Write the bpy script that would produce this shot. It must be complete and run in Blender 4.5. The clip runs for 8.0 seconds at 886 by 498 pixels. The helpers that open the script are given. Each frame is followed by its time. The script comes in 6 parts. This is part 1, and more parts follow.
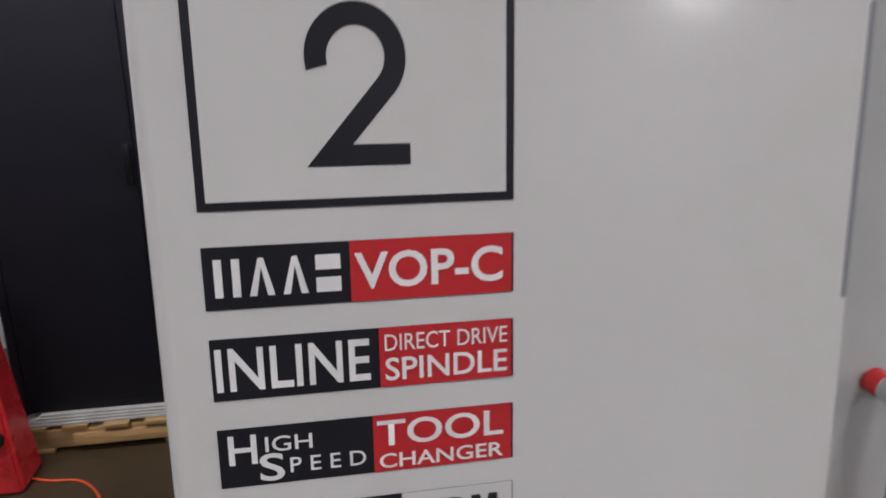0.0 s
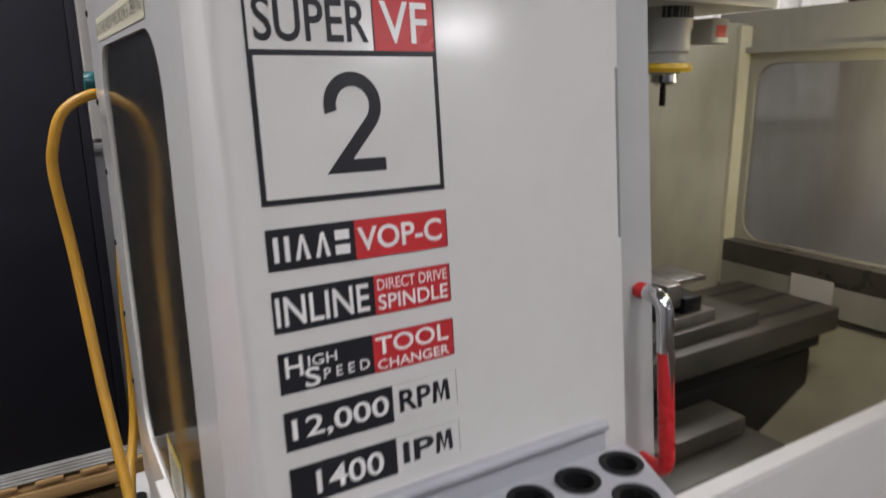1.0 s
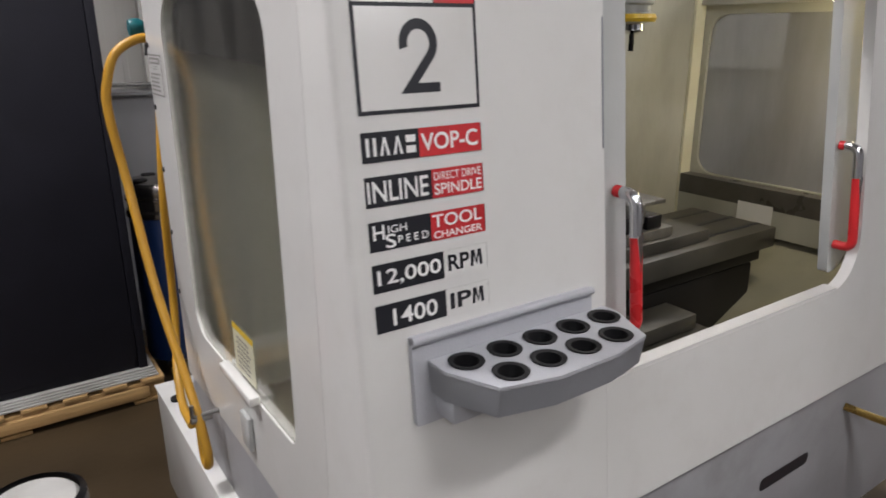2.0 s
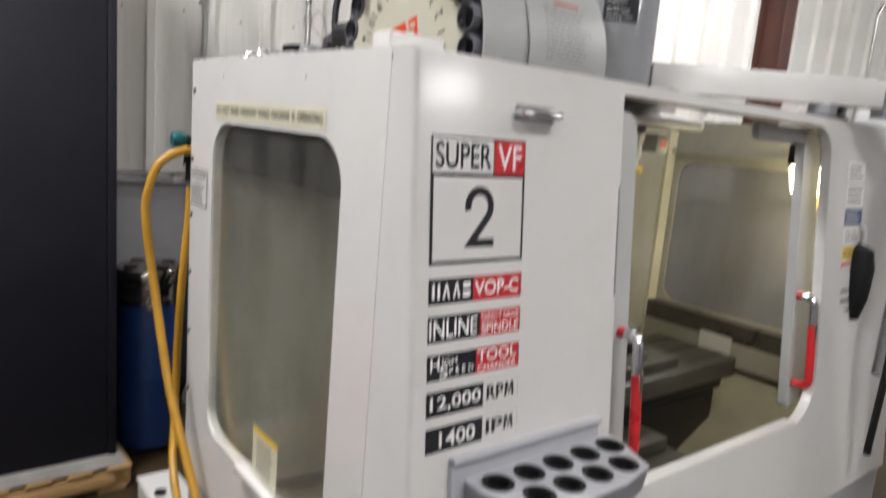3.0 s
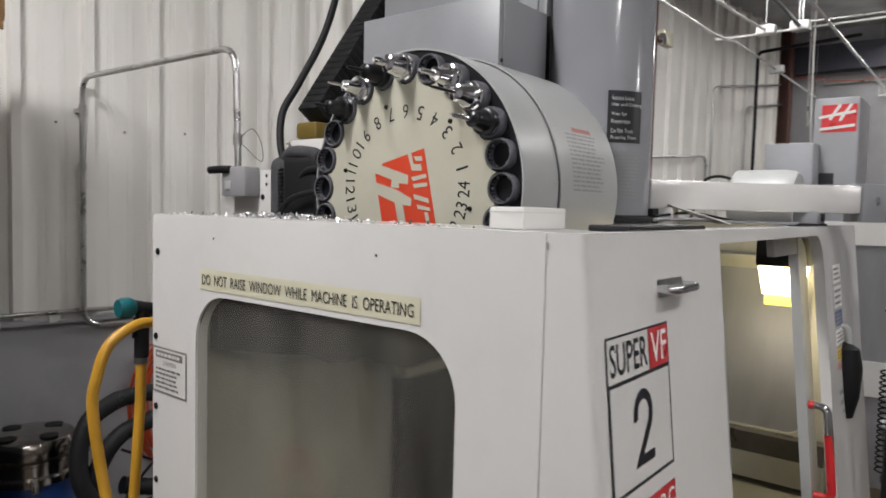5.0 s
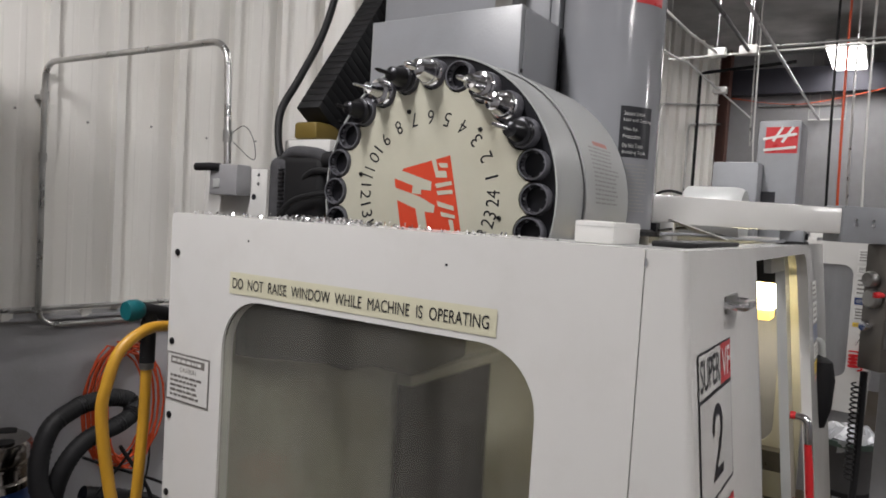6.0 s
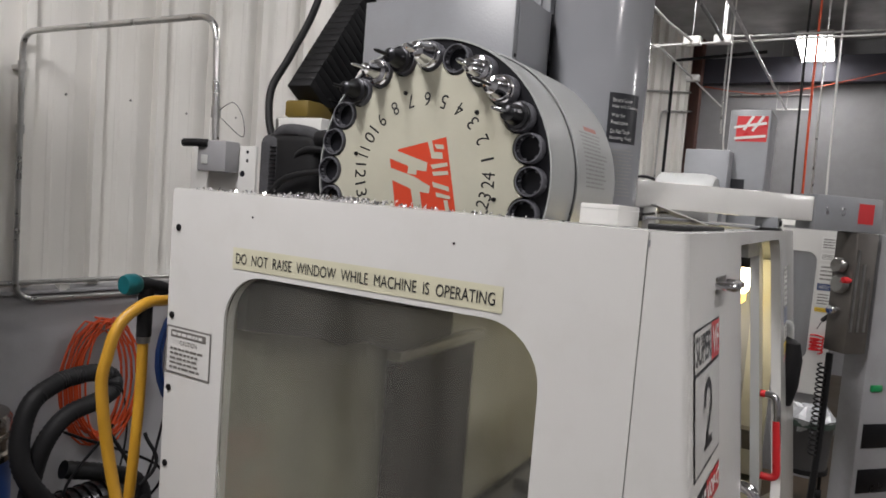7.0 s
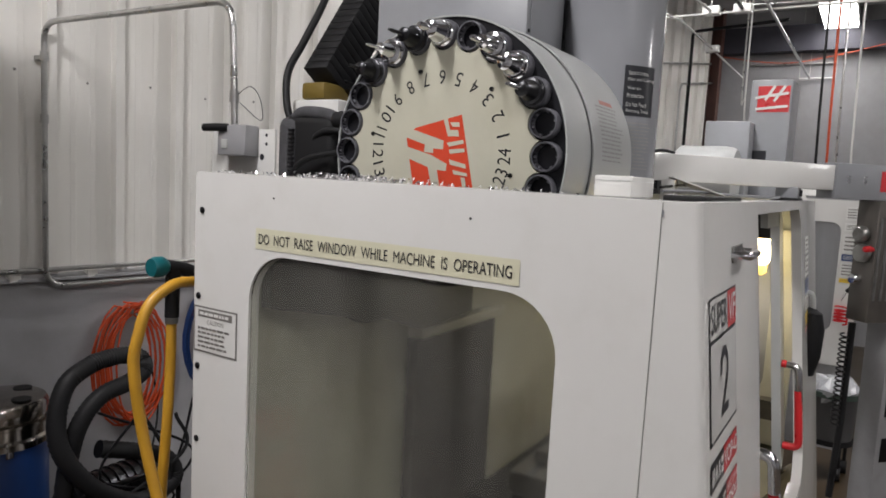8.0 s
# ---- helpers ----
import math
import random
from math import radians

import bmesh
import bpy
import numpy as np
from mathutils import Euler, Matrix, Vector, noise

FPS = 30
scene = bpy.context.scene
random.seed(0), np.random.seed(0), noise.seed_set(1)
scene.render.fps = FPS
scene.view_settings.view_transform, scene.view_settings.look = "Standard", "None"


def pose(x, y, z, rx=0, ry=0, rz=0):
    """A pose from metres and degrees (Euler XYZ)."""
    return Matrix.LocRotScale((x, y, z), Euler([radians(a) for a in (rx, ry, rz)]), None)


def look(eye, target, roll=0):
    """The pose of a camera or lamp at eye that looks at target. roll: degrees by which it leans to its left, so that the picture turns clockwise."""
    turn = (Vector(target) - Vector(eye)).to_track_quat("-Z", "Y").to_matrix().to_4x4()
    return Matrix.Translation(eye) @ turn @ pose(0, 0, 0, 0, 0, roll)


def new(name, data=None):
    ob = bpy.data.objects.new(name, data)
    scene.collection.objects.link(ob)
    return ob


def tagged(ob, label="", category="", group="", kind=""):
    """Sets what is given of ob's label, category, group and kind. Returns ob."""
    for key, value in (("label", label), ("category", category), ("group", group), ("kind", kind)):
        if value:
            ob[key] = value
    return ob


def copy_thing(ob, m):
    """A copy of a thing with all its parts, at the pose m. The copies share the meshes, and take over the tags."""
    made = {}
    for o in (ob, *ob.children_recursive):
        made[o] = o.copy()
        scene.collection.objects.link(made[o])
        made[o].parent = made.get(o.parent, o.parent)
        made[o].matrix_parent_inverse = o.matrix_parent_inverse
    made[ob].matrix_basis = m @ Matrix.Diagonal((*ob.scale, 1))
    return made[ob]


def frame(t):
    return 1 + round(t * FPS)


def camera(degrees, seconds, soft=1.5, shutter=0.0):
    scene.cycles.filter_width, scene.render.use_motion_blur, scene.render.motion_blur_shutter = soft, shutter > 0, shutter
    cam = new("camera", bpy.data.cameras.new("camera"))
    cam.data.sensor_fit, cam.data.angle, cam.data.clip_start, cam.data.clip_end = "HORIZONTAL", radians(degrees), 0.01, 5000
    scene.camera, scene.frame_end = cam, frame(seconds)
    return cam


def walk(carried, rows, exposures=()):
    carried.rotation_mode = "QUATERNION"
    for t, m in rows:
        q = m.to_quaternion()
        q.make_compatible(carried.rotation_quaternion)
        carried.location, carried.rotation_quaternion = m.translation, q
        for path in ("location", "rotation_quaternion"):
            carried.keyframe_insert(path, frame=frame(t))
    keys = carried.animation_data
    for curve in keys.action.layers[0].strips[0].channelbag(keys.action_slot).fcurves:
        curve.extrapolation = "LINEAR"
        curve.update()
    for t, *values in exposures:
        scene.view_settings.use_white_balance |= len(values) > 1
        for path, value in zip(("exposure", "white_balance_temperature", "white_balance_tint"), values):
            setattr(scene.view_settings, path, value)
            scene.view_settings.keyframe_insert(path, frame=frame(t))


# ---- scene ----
cam = camera(65.7, 8.0, soft=1.7, shutter=0.4)
PATH = [
    (0, (0.125, -0.472, 1.638), (0.482, 1.405, 1.043), 0.1),
    (0.5, (0.046, -0.585, 1.673), (0.689, 1.236, 1.155), 0.75),
    (1, (-0.154, -0.697, 1.649), (0.846, 0.968, 1.173), -0.6),
    (1.5, (-0.268, -0.832, 1.616), (0.745, 0.787, 1.022), -2.2),
    (1.7, (-0.322, -0.876, 1.626), (0.722, 0.714, 1.010), -1.3),
    (2.8, (-0.634, -0.917, 1.715), (0.522, 0.631, 1.195), 2.8),
    (3, (-0.653, -0.911, 1.756), (0.576, 0.628, 1.411), 4.9),
    (3.5, (-0.727, -0.811, 1.823), (0.553, 0.721, 1.7), 4.4),
    (4, (-0.766, -0.641, 1.881), (0.561, 0.845, 1.714), 0.3),
    (4.2, (-0.753, -0.592, 1.899), (0.609, 0.862, 1.727), 0.9),
    (4.5, (-0.726, -0.524, 1.905), (0.667, 0.9, 1.726), 1.7),
    (4.7, (-0.74, -0.474, 1.909), (0.718, 0.886, 1.751), 1.6),
    (5.8, (-0.92, -0.171, 1.921), (0.76, 0.91, 1.827), 2.7),
    (6, (-0.912, -0.184, 1.915), (0.763, 0.904, 1.813), 3.4),
    (6.5, (-0.916, -0.207, 1.906), (0.721, 0.934, 1.763), 3.1),
    (7, (-0.979, -0.152, 1.909), (0.743, 0.854, 1.759), 4.5),
    (7.5, (-0.984, -0.149, 1.906), (0.711, 0.895, 1.721), 3.4),
    (8, (-0.996, -0.168, 1.903), (0.693, 0.882, 1.692), 3.1),
]
EXPOSURES = [(0, -0.2, 6300, 15), (1.0, -0.12, 6350, 14), (1.5, 0.0, 6380, 14), (2.2, 0.1, 6440, 12), (3, 0.2, 6500, 11), (3.6, 0.06, 6500, 11), (4.5, -0.06, 6500, 11), (5.8, -0.26, 6530, 12), (8, -0.23, 6530, 12)]
walk(cam, [(t, look(eye, target, roll)) for t, eye, target, roll in PATH], EXPOSURES)

# ---- world and lights ----
world = bpy.data.worlds.new("world")
scene.world = world
world.use_nodes = True
world.node_tree.nodes["Background"].inputs[0].default_value = (0.75, 0.8, 0.9, 1)
world.node_tree.nodes["Background"].inputs[1].default_value = 0.05
CEILING = 4.32
FIXTURES = [(-2.6, -1.8, 4.2, 42), (1.0, -2.2, 4.2, 46), (4.6, -1.8, 4.2, 58), (-1.4, 1.2, 4.2, 104), (3.9, 1.2, 4.2, 60), (8.42, 0.40, 4.0, 10), (-2.2, -4.6, 4.2, 96), (4.7, -8.1, 3.96, 112)]


# ---- materials ----
def mat(name, color, rough=0.5, metal=0.0, vary=0.08, scale=8.0, bump=0.0, bump_scale=60.0, coat=0.0, dirt=None, dirt_amount=0.0, dirt_scale=3.0, stretch=(1, 1, 1), rough_vary=0.1, use_random=False):
    m = bpy.data.materials.new(name)
    m.use_nodes = True
    nt = m.node_tree
    n, l = nt.nodes, nt.links
    b = n["Principled BSDF"]
    tc = n.new("ShaderNodeTexCoord")
    mp = n.new("ShaderNodeMapping")
    mp.inputs["Scale"].default_value = stretch
    l.new(tc.outputs["Object"], mp.inputs["Vector"])
    no = n.new("ShaderNodeTexNoise")
    no.inputs["Scale"].default_value = scale
    no.inputs["Detail"].default_value = 6
    l.new(mp.outputs["Vector"], no.inputs["Vector"])
    ramp = n.new("ShaderNodeMapRange")
    ramp.inputs[1].default_value, ramp.inputs[2].default_value = 0.3, 0.7
    ramp.inputs[3].default_value, ramp.inputs[4].default_value = 1 - vary, 1 + vary
    l.new(no.outputs["Fac"], ramp.inputs[0])
    mul = n.new("ShaderNodeMix")
    mul.data_type, mul.blend_type = "RGBA", "MULTIPLY"
    mul.inputs[0].default_value = 1.0
    mul.inputs[6].default_value = (*color, 1)
    l.new(ramp.outputs[0], mul.inputs[7])
    out = mul.outputs[2]
    if use_random:
        oi = n.new("ShaderNodeObjectInfo")
        r2 = n.new("ShaderNodeMapRange")
        r2.inputs[3].default_value, r2.inputs[4].default_value = 0.8, 1.2
        l.new(oi.outputs["Random"], r2.inputs[0])
        m2 = n.new("ShaderNodeMix")
        m2.data_type, m2.blend_type = "RGBA", "MULTIPLY"
        m2.inputs[0].default_value = 1.0
        l.new(out, m2.inputs[6])
        l.new(r2.outputs[0], m2.inputs[7])
        out = m2.outputs[2]
    if dirt:
        nd = n.new("ShaderNodeTexNoise")
        nd.inputs["Scale"].default_value = dirt_scale
        nd.inputs["Detail"].default_value = 9
        nd.inputs["Roughness"].default_value = 0.65
        l.new(mp.outputs["Vector"], nd.inputs["Vector"])
        rd = n.new("ShaderNodeMapRange")
        rd.inputs[1].default_value, rd.inputs[2].default_value = 0.5, 0.75
        rd.inputs[3].default_value, rd.inputs[4].default_value = 0.0, dirt_amount
        l.new(nd.outputs["Fac"], rd.inputs[0])
        mx = n.new("ShaderNodeMix")
        mx.data_type = "RGBA"
        l.new(rd.outputs[0], mx.inputs[0])
        l.new(out, mx.inputs[6])
        mx.inputs[7].default_value = (*dirt, 1)
        out = mx.outputs[2]
    l.new(out, b.inputs["Base Color"])
    rr = n.new("ShaderNodeMapRange")
    rr.inputs[3].default_value, rr.inputs[4].default_value = max(0.02, rough - rough_vary), min(1, rough + rough_vary)
    l.new(no.outputs["Fac"], rr.inputs[0])
    l.new(rr.outputs[0], b.inputs["Roughness"])
    b.inputs["Metallic"].default_value = metal
    b.inputs["Coat Weight"].default_value = coat
    if bump:
        nb = n.new("ShaderNodeTexNoise")
        nb.inputs["Scale"].default_value = bump_scale
        nb.inputs["Detail"].default_value = 4
        l.new(mp.outputs["Vector"], nb.inputs["Vector"])
        bp = n.new("ShaderNodeBump")
        bp.inputs["Strength"].default_value = bump
        bp.inputs["Distance"].default_value = 0.01
        l.new(nb.outputs["Fac"], bp.inputs["Height"])
        l.new(bp.outputs["Normal"], b.inputs["Normal"])
    return m


def glow(name, color, strength):
    m = bpy.data.materials.new(name)
    m.use_nodes = True
    b = m.node_tree.nodes["Principled BSDF"]
    b.inputs["Base Color"].default_value = (*color, 1)
    b.inputs["Emission Color"].default_value = (*color, 1)
    b.inputs["Emission Strength"].default_value = strength
    return m


def glass(name, color, rough, alpha_mix, blur=0.0, gloss=0.0, streak=0.08):
    """A pane: part clear, part scuffed film."""
    m = bpy.data.materials.new(name)
    m.use_nodes = True
    nt = m.node_tree
    n, l = nt.nodes, nt.links
    b = n["Principled BSDF"]
    b.inputs["Base Color"].default_value = (*color, 1)
    b.inputs["Roughness"].default_value = rough
    tr = n.new("ShaderNodeBsdfRefraction" if blur else "ShaderNodeBsdfTransparent")
    if blur:
        tr.inputs["IOR"].default_value = 1.2
        tr.inputs["Roughness"].default_value = blur
        tr.inputs["Color"].default_value = (0.96, 0.96, 0.93, 1)
    mix = n.new("ShaderNodeMixShader")
    no = n.new("ShaderNodeTexNoise")
    no.inputs["Scale"].default_value = 9
    no.inputs["Detail"].default_value = 5
    no.inputs["Roughness"].default_value = 0.6
    tc = n.new("ShaderNodeTexCoord")
    mp = n.new("ShaderNodeMapping")
    mp.inputs["Scale"].default_value = (1, 1, 0.22)
    l.new(tc.outputs["Object"], mp.inputs["Vector"])
    l.new(mp.outputs["Vector"], no.inputs["Vector"])
    mr = n.new("ShaderNodeMapRange")
    mr.inputs[1].default_value, mr.inputs[2].default_value = 0.3, 0.7
    mr.inputs[3].default_value, mr.inputs[4].default_value = max(0.0, alpha_mix - streak), alpha_mix + streak
    l.new(no.outputs["Fac"], mr.inputs[0])
    l.new(mr.outputs[0], mix.inputs[0])
    l.new(tr.outputs[0], mix.inputs[1])
    l.new(b.outputs[0], mix.inputs[2])
    out = mix.outputs[0]
    if gloss:
        fr = n.new("ShaderNodeFresnel")
        fr.inputs["IOR"].default_value = gloss
        gl = n.new("ShaderNodeBsdfGlossy")
        gl.inputs["Roughness"].default_value = rough
        top = n.new("ShaderNodeMixShader")
        l.new(fr.outputs[0], top.inputs[0])
        l.new(out, top.inputs[1])
        l.new(gl.outputs[0], top.inputs[2])
        out = top.outputs[0]
    l.new(out, n["Material Output"].inputs["Surface"])
    return m


WHITE = mat("machine white enamel", (0.67, 0.665, 0.645), 0.15, vary=0.025, scale=2.5, bump=0.018, bump_scale=60, rough_vary=0.04, dirt=(0.42, 0.40, 0.34), dirt_amount=0.11, dirt_scale=9)
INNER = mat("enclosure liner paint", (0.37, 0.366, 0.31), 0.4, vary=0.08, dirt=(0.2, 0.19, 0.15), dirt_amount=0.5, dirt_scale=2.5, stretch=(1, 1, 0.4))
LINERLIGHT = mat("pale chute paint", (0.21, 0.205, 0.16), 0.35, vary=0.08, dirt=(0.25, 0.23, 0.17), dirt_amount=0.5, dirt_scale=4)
GREY = mat("machine grey enamel", (0.26, 0.268, 0.285), 0.34, vary=0.04, bump=0.05, bump_scale=150, dirt=(0.15, 0.14, 0.12), dirt_amount=0.25)
LGREY = mat("light grey enamel", (0.46, 0.47, 0.46), 0.33, vary=0.04, bump=0.04, bump_scale=150)
BASEGREY = mat("base grey paint", (0.30, 0.30, 0.31), 0.45, vary=0.06, dirt=(0.12, 0.11, 0.1), dirt_amount=0.4)
TUBE = mat("column cover grey gloss", (0.28, 0.285, 0.305), 0.12, vary=0.03, rough_vary=0.05)
BLACK = mat("black decal film", (0.012, 0.013, 0.018), 0.35, vary=0.1)
RED = mat("red decal film", (0.55, 0.03, 0.035), 0.3, vary=0.05)
DECALWHITE = mat("machine white enamel", (0.67, 0.665, 0.645), 0.15, vary=0.025, scale=2.5, bump=0.018, bump_scale=60, rough_vary=0.04, dirt=(0.42, 0.40, 0.34), dirt_amount=0.11, dirt_scale=9)
LETTERWHITE = mat("white vinyl lettering", (0.84, 0.835, 0.82), 0.3, vary=0.03)
CREAM = mat("cream label film", (0.62, 0.60, 0.45), 0.4, vary=0.05)
REDPAINT = mat("red handle coating", (0.58, 0.025, 0.03), 0.28, vary=0.08)
CHROME = mat("chromed steel", (0.75, 0.75, 0.77), 0.12, metal=1, vary=0.05, rough_vary=0.06)
STEEL = mat("machined steel", (0.30, 0.295, 0.285), 0.35, metal=0.9, vary=0.2, scale=20, dirt=(0.08, 0.07, 0.06), dirt_amount=0.6, dirt_scale=8)
TABLE = mat("cast table iron", (0.065, 0.062, 0.053), 0.45, metal=0.35, vary=0.25, dirt=(0.1, 0.09, 0.07), dirt_amount=0.6)
DARKSTEEL = mat("dark tool steel", (0.03, 0.03, 0.033), 0.3, metal=0.8, vary=0.2)
RUBBER = mat("black rubber", (0.009, 0.009, 0.010), 0.6, vary=0.2)
PLASTIC = mat("tray grey plastic", (0.42, 0.43, 0.46), 0.38, vary=0.05, bump=0.08, bump_scale=200)
DISC = mat("carousel disc ivory", (0.46, 0.45, 0.365), 0.4, vary=0.04, dirt=(0.35, 0.3, 0.2), dirt_amount=0.2)
DUSTY = mat("dusty dark grey sleeve", (0.055, 0.055, 0.06), 0.85, vary=0.25, scale=20, bump=0.25, bump_scale=120)
POT = mat("tool pot black plastic", (0.008, 0.008, 0.011), 0.4, vary=0.1)
POTRIM = mat("tool pot rim grey", (0.11, 0.11, 0.125), 0.4, vary=0.15)
HOSE = mat("yellow air hose", (0.46, 0.24, 0.018), 0.4, vary=0.12, dirt=(0.2, 0.12, 0.03), dirt_amount=0.4)
TEAL = mat("teal nozzle plastic", (0.004, 0.10, 0.115), 0.35)
CABLE_ORANGE = mat("orange cord", (0.58, 0.075, 0.02), 0.45)
CARTON = mat("corrugated cardboard", (0.26, 0.15, 0.062), 0.85, vary=0.1, scale=5, bump=0.1, bump_scale=30)
TAPE = mat("clear parcel tape", (0.42, 0.30, 0.19), 0.12)
CABINET = mat("charcoal cabinet paint", (0.0095, 0.0095, 0.0145), 0.55, vary=0.12, bump=0.1, bump_scale=250)
CABINET.node_tree.nodes["Principled BSDF"].inputs["Specular IOR Level"].default_value = 0.22
WOOD = mat("pallet wood", (0.38, 0.235, 0.095), 0.8, vary=0.25, scale=9, stretch=(0.25, 3, 3), bump=0.3, bump_scale=40, dirt=(0.1, 0.06, 0.03), dirt_amount=0.6, dirt_scale=4)
BLUE = mat("blue drum paint", (0.009, 0.036, 0.14), 0.35, vary=0.12)
FLOOR = mat("sealed brown concrete", (0.048, 0.033, 0.018), 0.33, vary=0.25, scale=2.5, bump=0.05, bump_scale=30, dirt=(0.07, 0.05, 0.03), dirt_amount=0.6, dirt_scale=1.5)
METALWALL = mat("white liner panel", (0.81, 0.795, 0.755), 0.4, vary=0.05, scale=4, dirt=(0.4, 0.36, 0.3), dirt_amount=0.3, dirt_scale=2, stretch=(1, 1, 0.25))
WALLBOARD = mat("scuffed grey wallboard", (0.41, 0.41, 0.425), 0.7, vary=0.06, scale=3, bump=0.08, bump_scale=80, dirt=(0.2, 0.18, 0.15), dirt_amount=0.35, dirt_scale=2.2)
PLASTER = mat("grey painted wallboard", (0.30, 0.30, 0.312), 0.75, vary=0.05, bump=0.08, bump_scale=80, dirt=(0.25, 0.24, 0.22), dirt_amount=0.3)
DECK = mat("dark roof deck", (0.38, 0.38, 0.385), 0.8, vary=0.2, scale=3)
BEAMPAINT = mat("dark beam paint", (0.03, 0.03, 0.042), 0.6, vary=0.15)
FAINT = mat("faint print", (0.27, 0.265, 0.26), 0.5)
FAINTRED = mat("faded red print", (0.42, 0.17, 0.14), 0.5)
# hatch grey, darkened to include the shade below the roof
HATCHSHADE = mat("hatch grey with shade", (0.055, 0.055, 0.050), 0.5, dirt=(0.05, 0.05, 0.045), dirt_amount=0.7, dirt_scale=5)
SHEET = mat("scuffed white sheet", (0.36, 0.355, 0.34), 0.5, vary=0.1, dirt=(0.15, 0.13, 0.1), dirt_amount=0.5)
OXIDE = mat("red oxide primer", (0.095, 0.038, 0.028), 0.6, vary=0.15, scale=5, dirt=(0.06, 0.03, 0.02), dirt_amount=0.4)
GALV = mat("galvanised conduit", (0.50, 0.50, 0.49), 0.3, metal=0.85, vary=0.12, scale=15)
PIPEWHITE = mat("machine white enamel", (0.67, 0.665, 0.645), 0.15, vary=0.025, scale=2.5, bump=0.018, bump_scale=60, rough_vary=0.04, dirt=(0.42, 0.40, 0.34), dirt_amount=0.11, dirt_scale=9)
PAPER = mat("white paper", (0.7, 0.7, 0.68), 0.7, vary=0.03)
INK = mat("faded print", (0.16, 0.15, 0.14), 0.6)
YELLOW = mat("yellow sticker", (0.75, 0.5, 0.03), 0.4)
OLDCHROME = mat("tarnished chrome", (0.40, 0.37, 0.34), 0.18, metal=1, vary=0.2, rough_vary=0.08, dirt=(0.1, 0.08, 0.06), dirt_amount=0.6, dirt_scale=12)
SHROUD = mat("rolled cover grey", (0.38, 0.39, 0.385), 0.38, vary=0.04, bump=0.03, bump_scale=90)
EMBLEM = mat("orange red emblem film", (0.58, 0.055, 0.02), 0.35, vary=0.05)
CHUTE = mat("oily chip pan paint", (0.13, 0.115, 0.08), 0.3, vary=0.15, dirt=(0.07, 0.06, 0.04), dirt_amount=0.7, dirt_scale=3.5)
# near-black base and low specular carry the shade under the table
VOID = mat("black casting with shade", (0.012, 0.011, 0.010), 0.5, vary=0.3)
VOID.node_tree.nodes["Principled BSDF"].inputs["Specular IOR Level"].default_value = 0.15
LEDGE = mat("dark oily ledge", (0.075, 0.07, 0.06), 0.3, vary=0.25, dirt=(0.03, 0.03, 0.025), dirt_amount=0.5)
LAMPGLOW = glow("lit tube cover", (1.0, 0.98, 0.95), 18)
WORKGLOW = glow("lit work lamp lens", (1.0, 0.86, 0.52), 14)
WORKLOW = glow("yellow lamp skirt", (1.0, 0.70, 0.16), 2.2)
for soft in (RUBBER, POT):
    soft.node_tree.nodes["Principled BSDF"].inputs["Specular IOR Level"].default_value = 0.3
SIDEGLASS = glass("scuffed side window", (0.34, 0.33, 0.305), 0.08, 0.09, 0.11, 1.22, 0.05)
FARGLASS = glass("scuffed far window", (0.32, 0.325, 0.34), 0.10, 0.68, 0.0, 1.4)
BAG = glass("clear bin liner", (0.7, 0.72, 0.75), 0.2, 0.5)


# ---- building helpers ----
def bm_box(bm, x0, x1, y0, y1, z0, z1, bevel=0.0, seg=2):
    r = bmesh.ops.create_cube(bm, size=1)
    for v in r["verts"]:
        v.co = Vector(((x0 + x1) / 2 + v.co.x * (x1 - x0), (y0 + y1) / 2 + v.co.y * (y1 - y0), (z0 + z1) / 2 + v.co.z * (z1 - z0)))
    if bevel:
        es = list({e for v in r["verts"] for e in v.link_edges})
        bmesh.ops.bevel(bm, geom=es, offset=bevel, segments=seg, affect="EDGES", profile=0.5)
    return bm


def box(x0, x1, y0, y1, z0, z1, bevel=0.0, seg=2):
    return bm_box(bmesh.new(), x0, x1, y0, y1, z0, z1, bevel, seg)


def bm_turn(bm, profile, at=(0, 0, 0), axis="z", n=32):
    """A turned body: profile of (radius, height) along the axis."""
    m = {"z": Matrix(), "x": Matrix.Rotation(radians(90), 4, "Y"), "y": Matrix.Rotation(radians(-90), 4, "X")}[axis]
    m = Matrix.Translation(at) @ m
    rings = []
    for r, h in profile:
        if r < 1e-6:
            rings.append([bm.verts.new(m @ Vector((0, 0, h)))])
        else:
            rings.append([bm.verts.new(m @ Vector((r * math.cos(2 * math.pi * i / n), r * math.sin(2 * math.pi * i / n), h))) for i in range(n)])
    for a, b in zip(rings, rings[1:]):
        for i in range(n):
            j = (i + 1) % n
            if len(a) == 1 and len(b) == 1:
                continue
            if len(a) == 1:
                bm.faces.new((a[0], b[j], b[i]))
            elif len(b) == 1:
                bm.faces.new((a[i], a[j], b[0]))
            else:
                bm.faces.new((a[i], a[j], b[j], b[i]))
    return bm


def turn(profile, at=(0, 0, 0), axis="z", n=32):
    return bm_turn(bmesh.new(), profile, at, axis, n)


def smooth_path(points, steps=8):
    """A Catmull-Rom curve through the points."""
    p = [Vector(q) for q in points]
    p = [2 * p[0] - p[1]] + p + [2 * p[-1] - p[-2]]
    out = []
    for i in range(1, len(p) - 2):
        for k in range(steps):
            t = k / steps
            a, b, c, d = p[i - 1:i + 3]
            out.append(0.5 * ((2 * b) + (c - a) * t + (2 * a - 5 * b + 4 * c - d) * t * t + (3 * b - a - 3 * c + d) * t ** 3))
    out.append(p[-2])
    return out


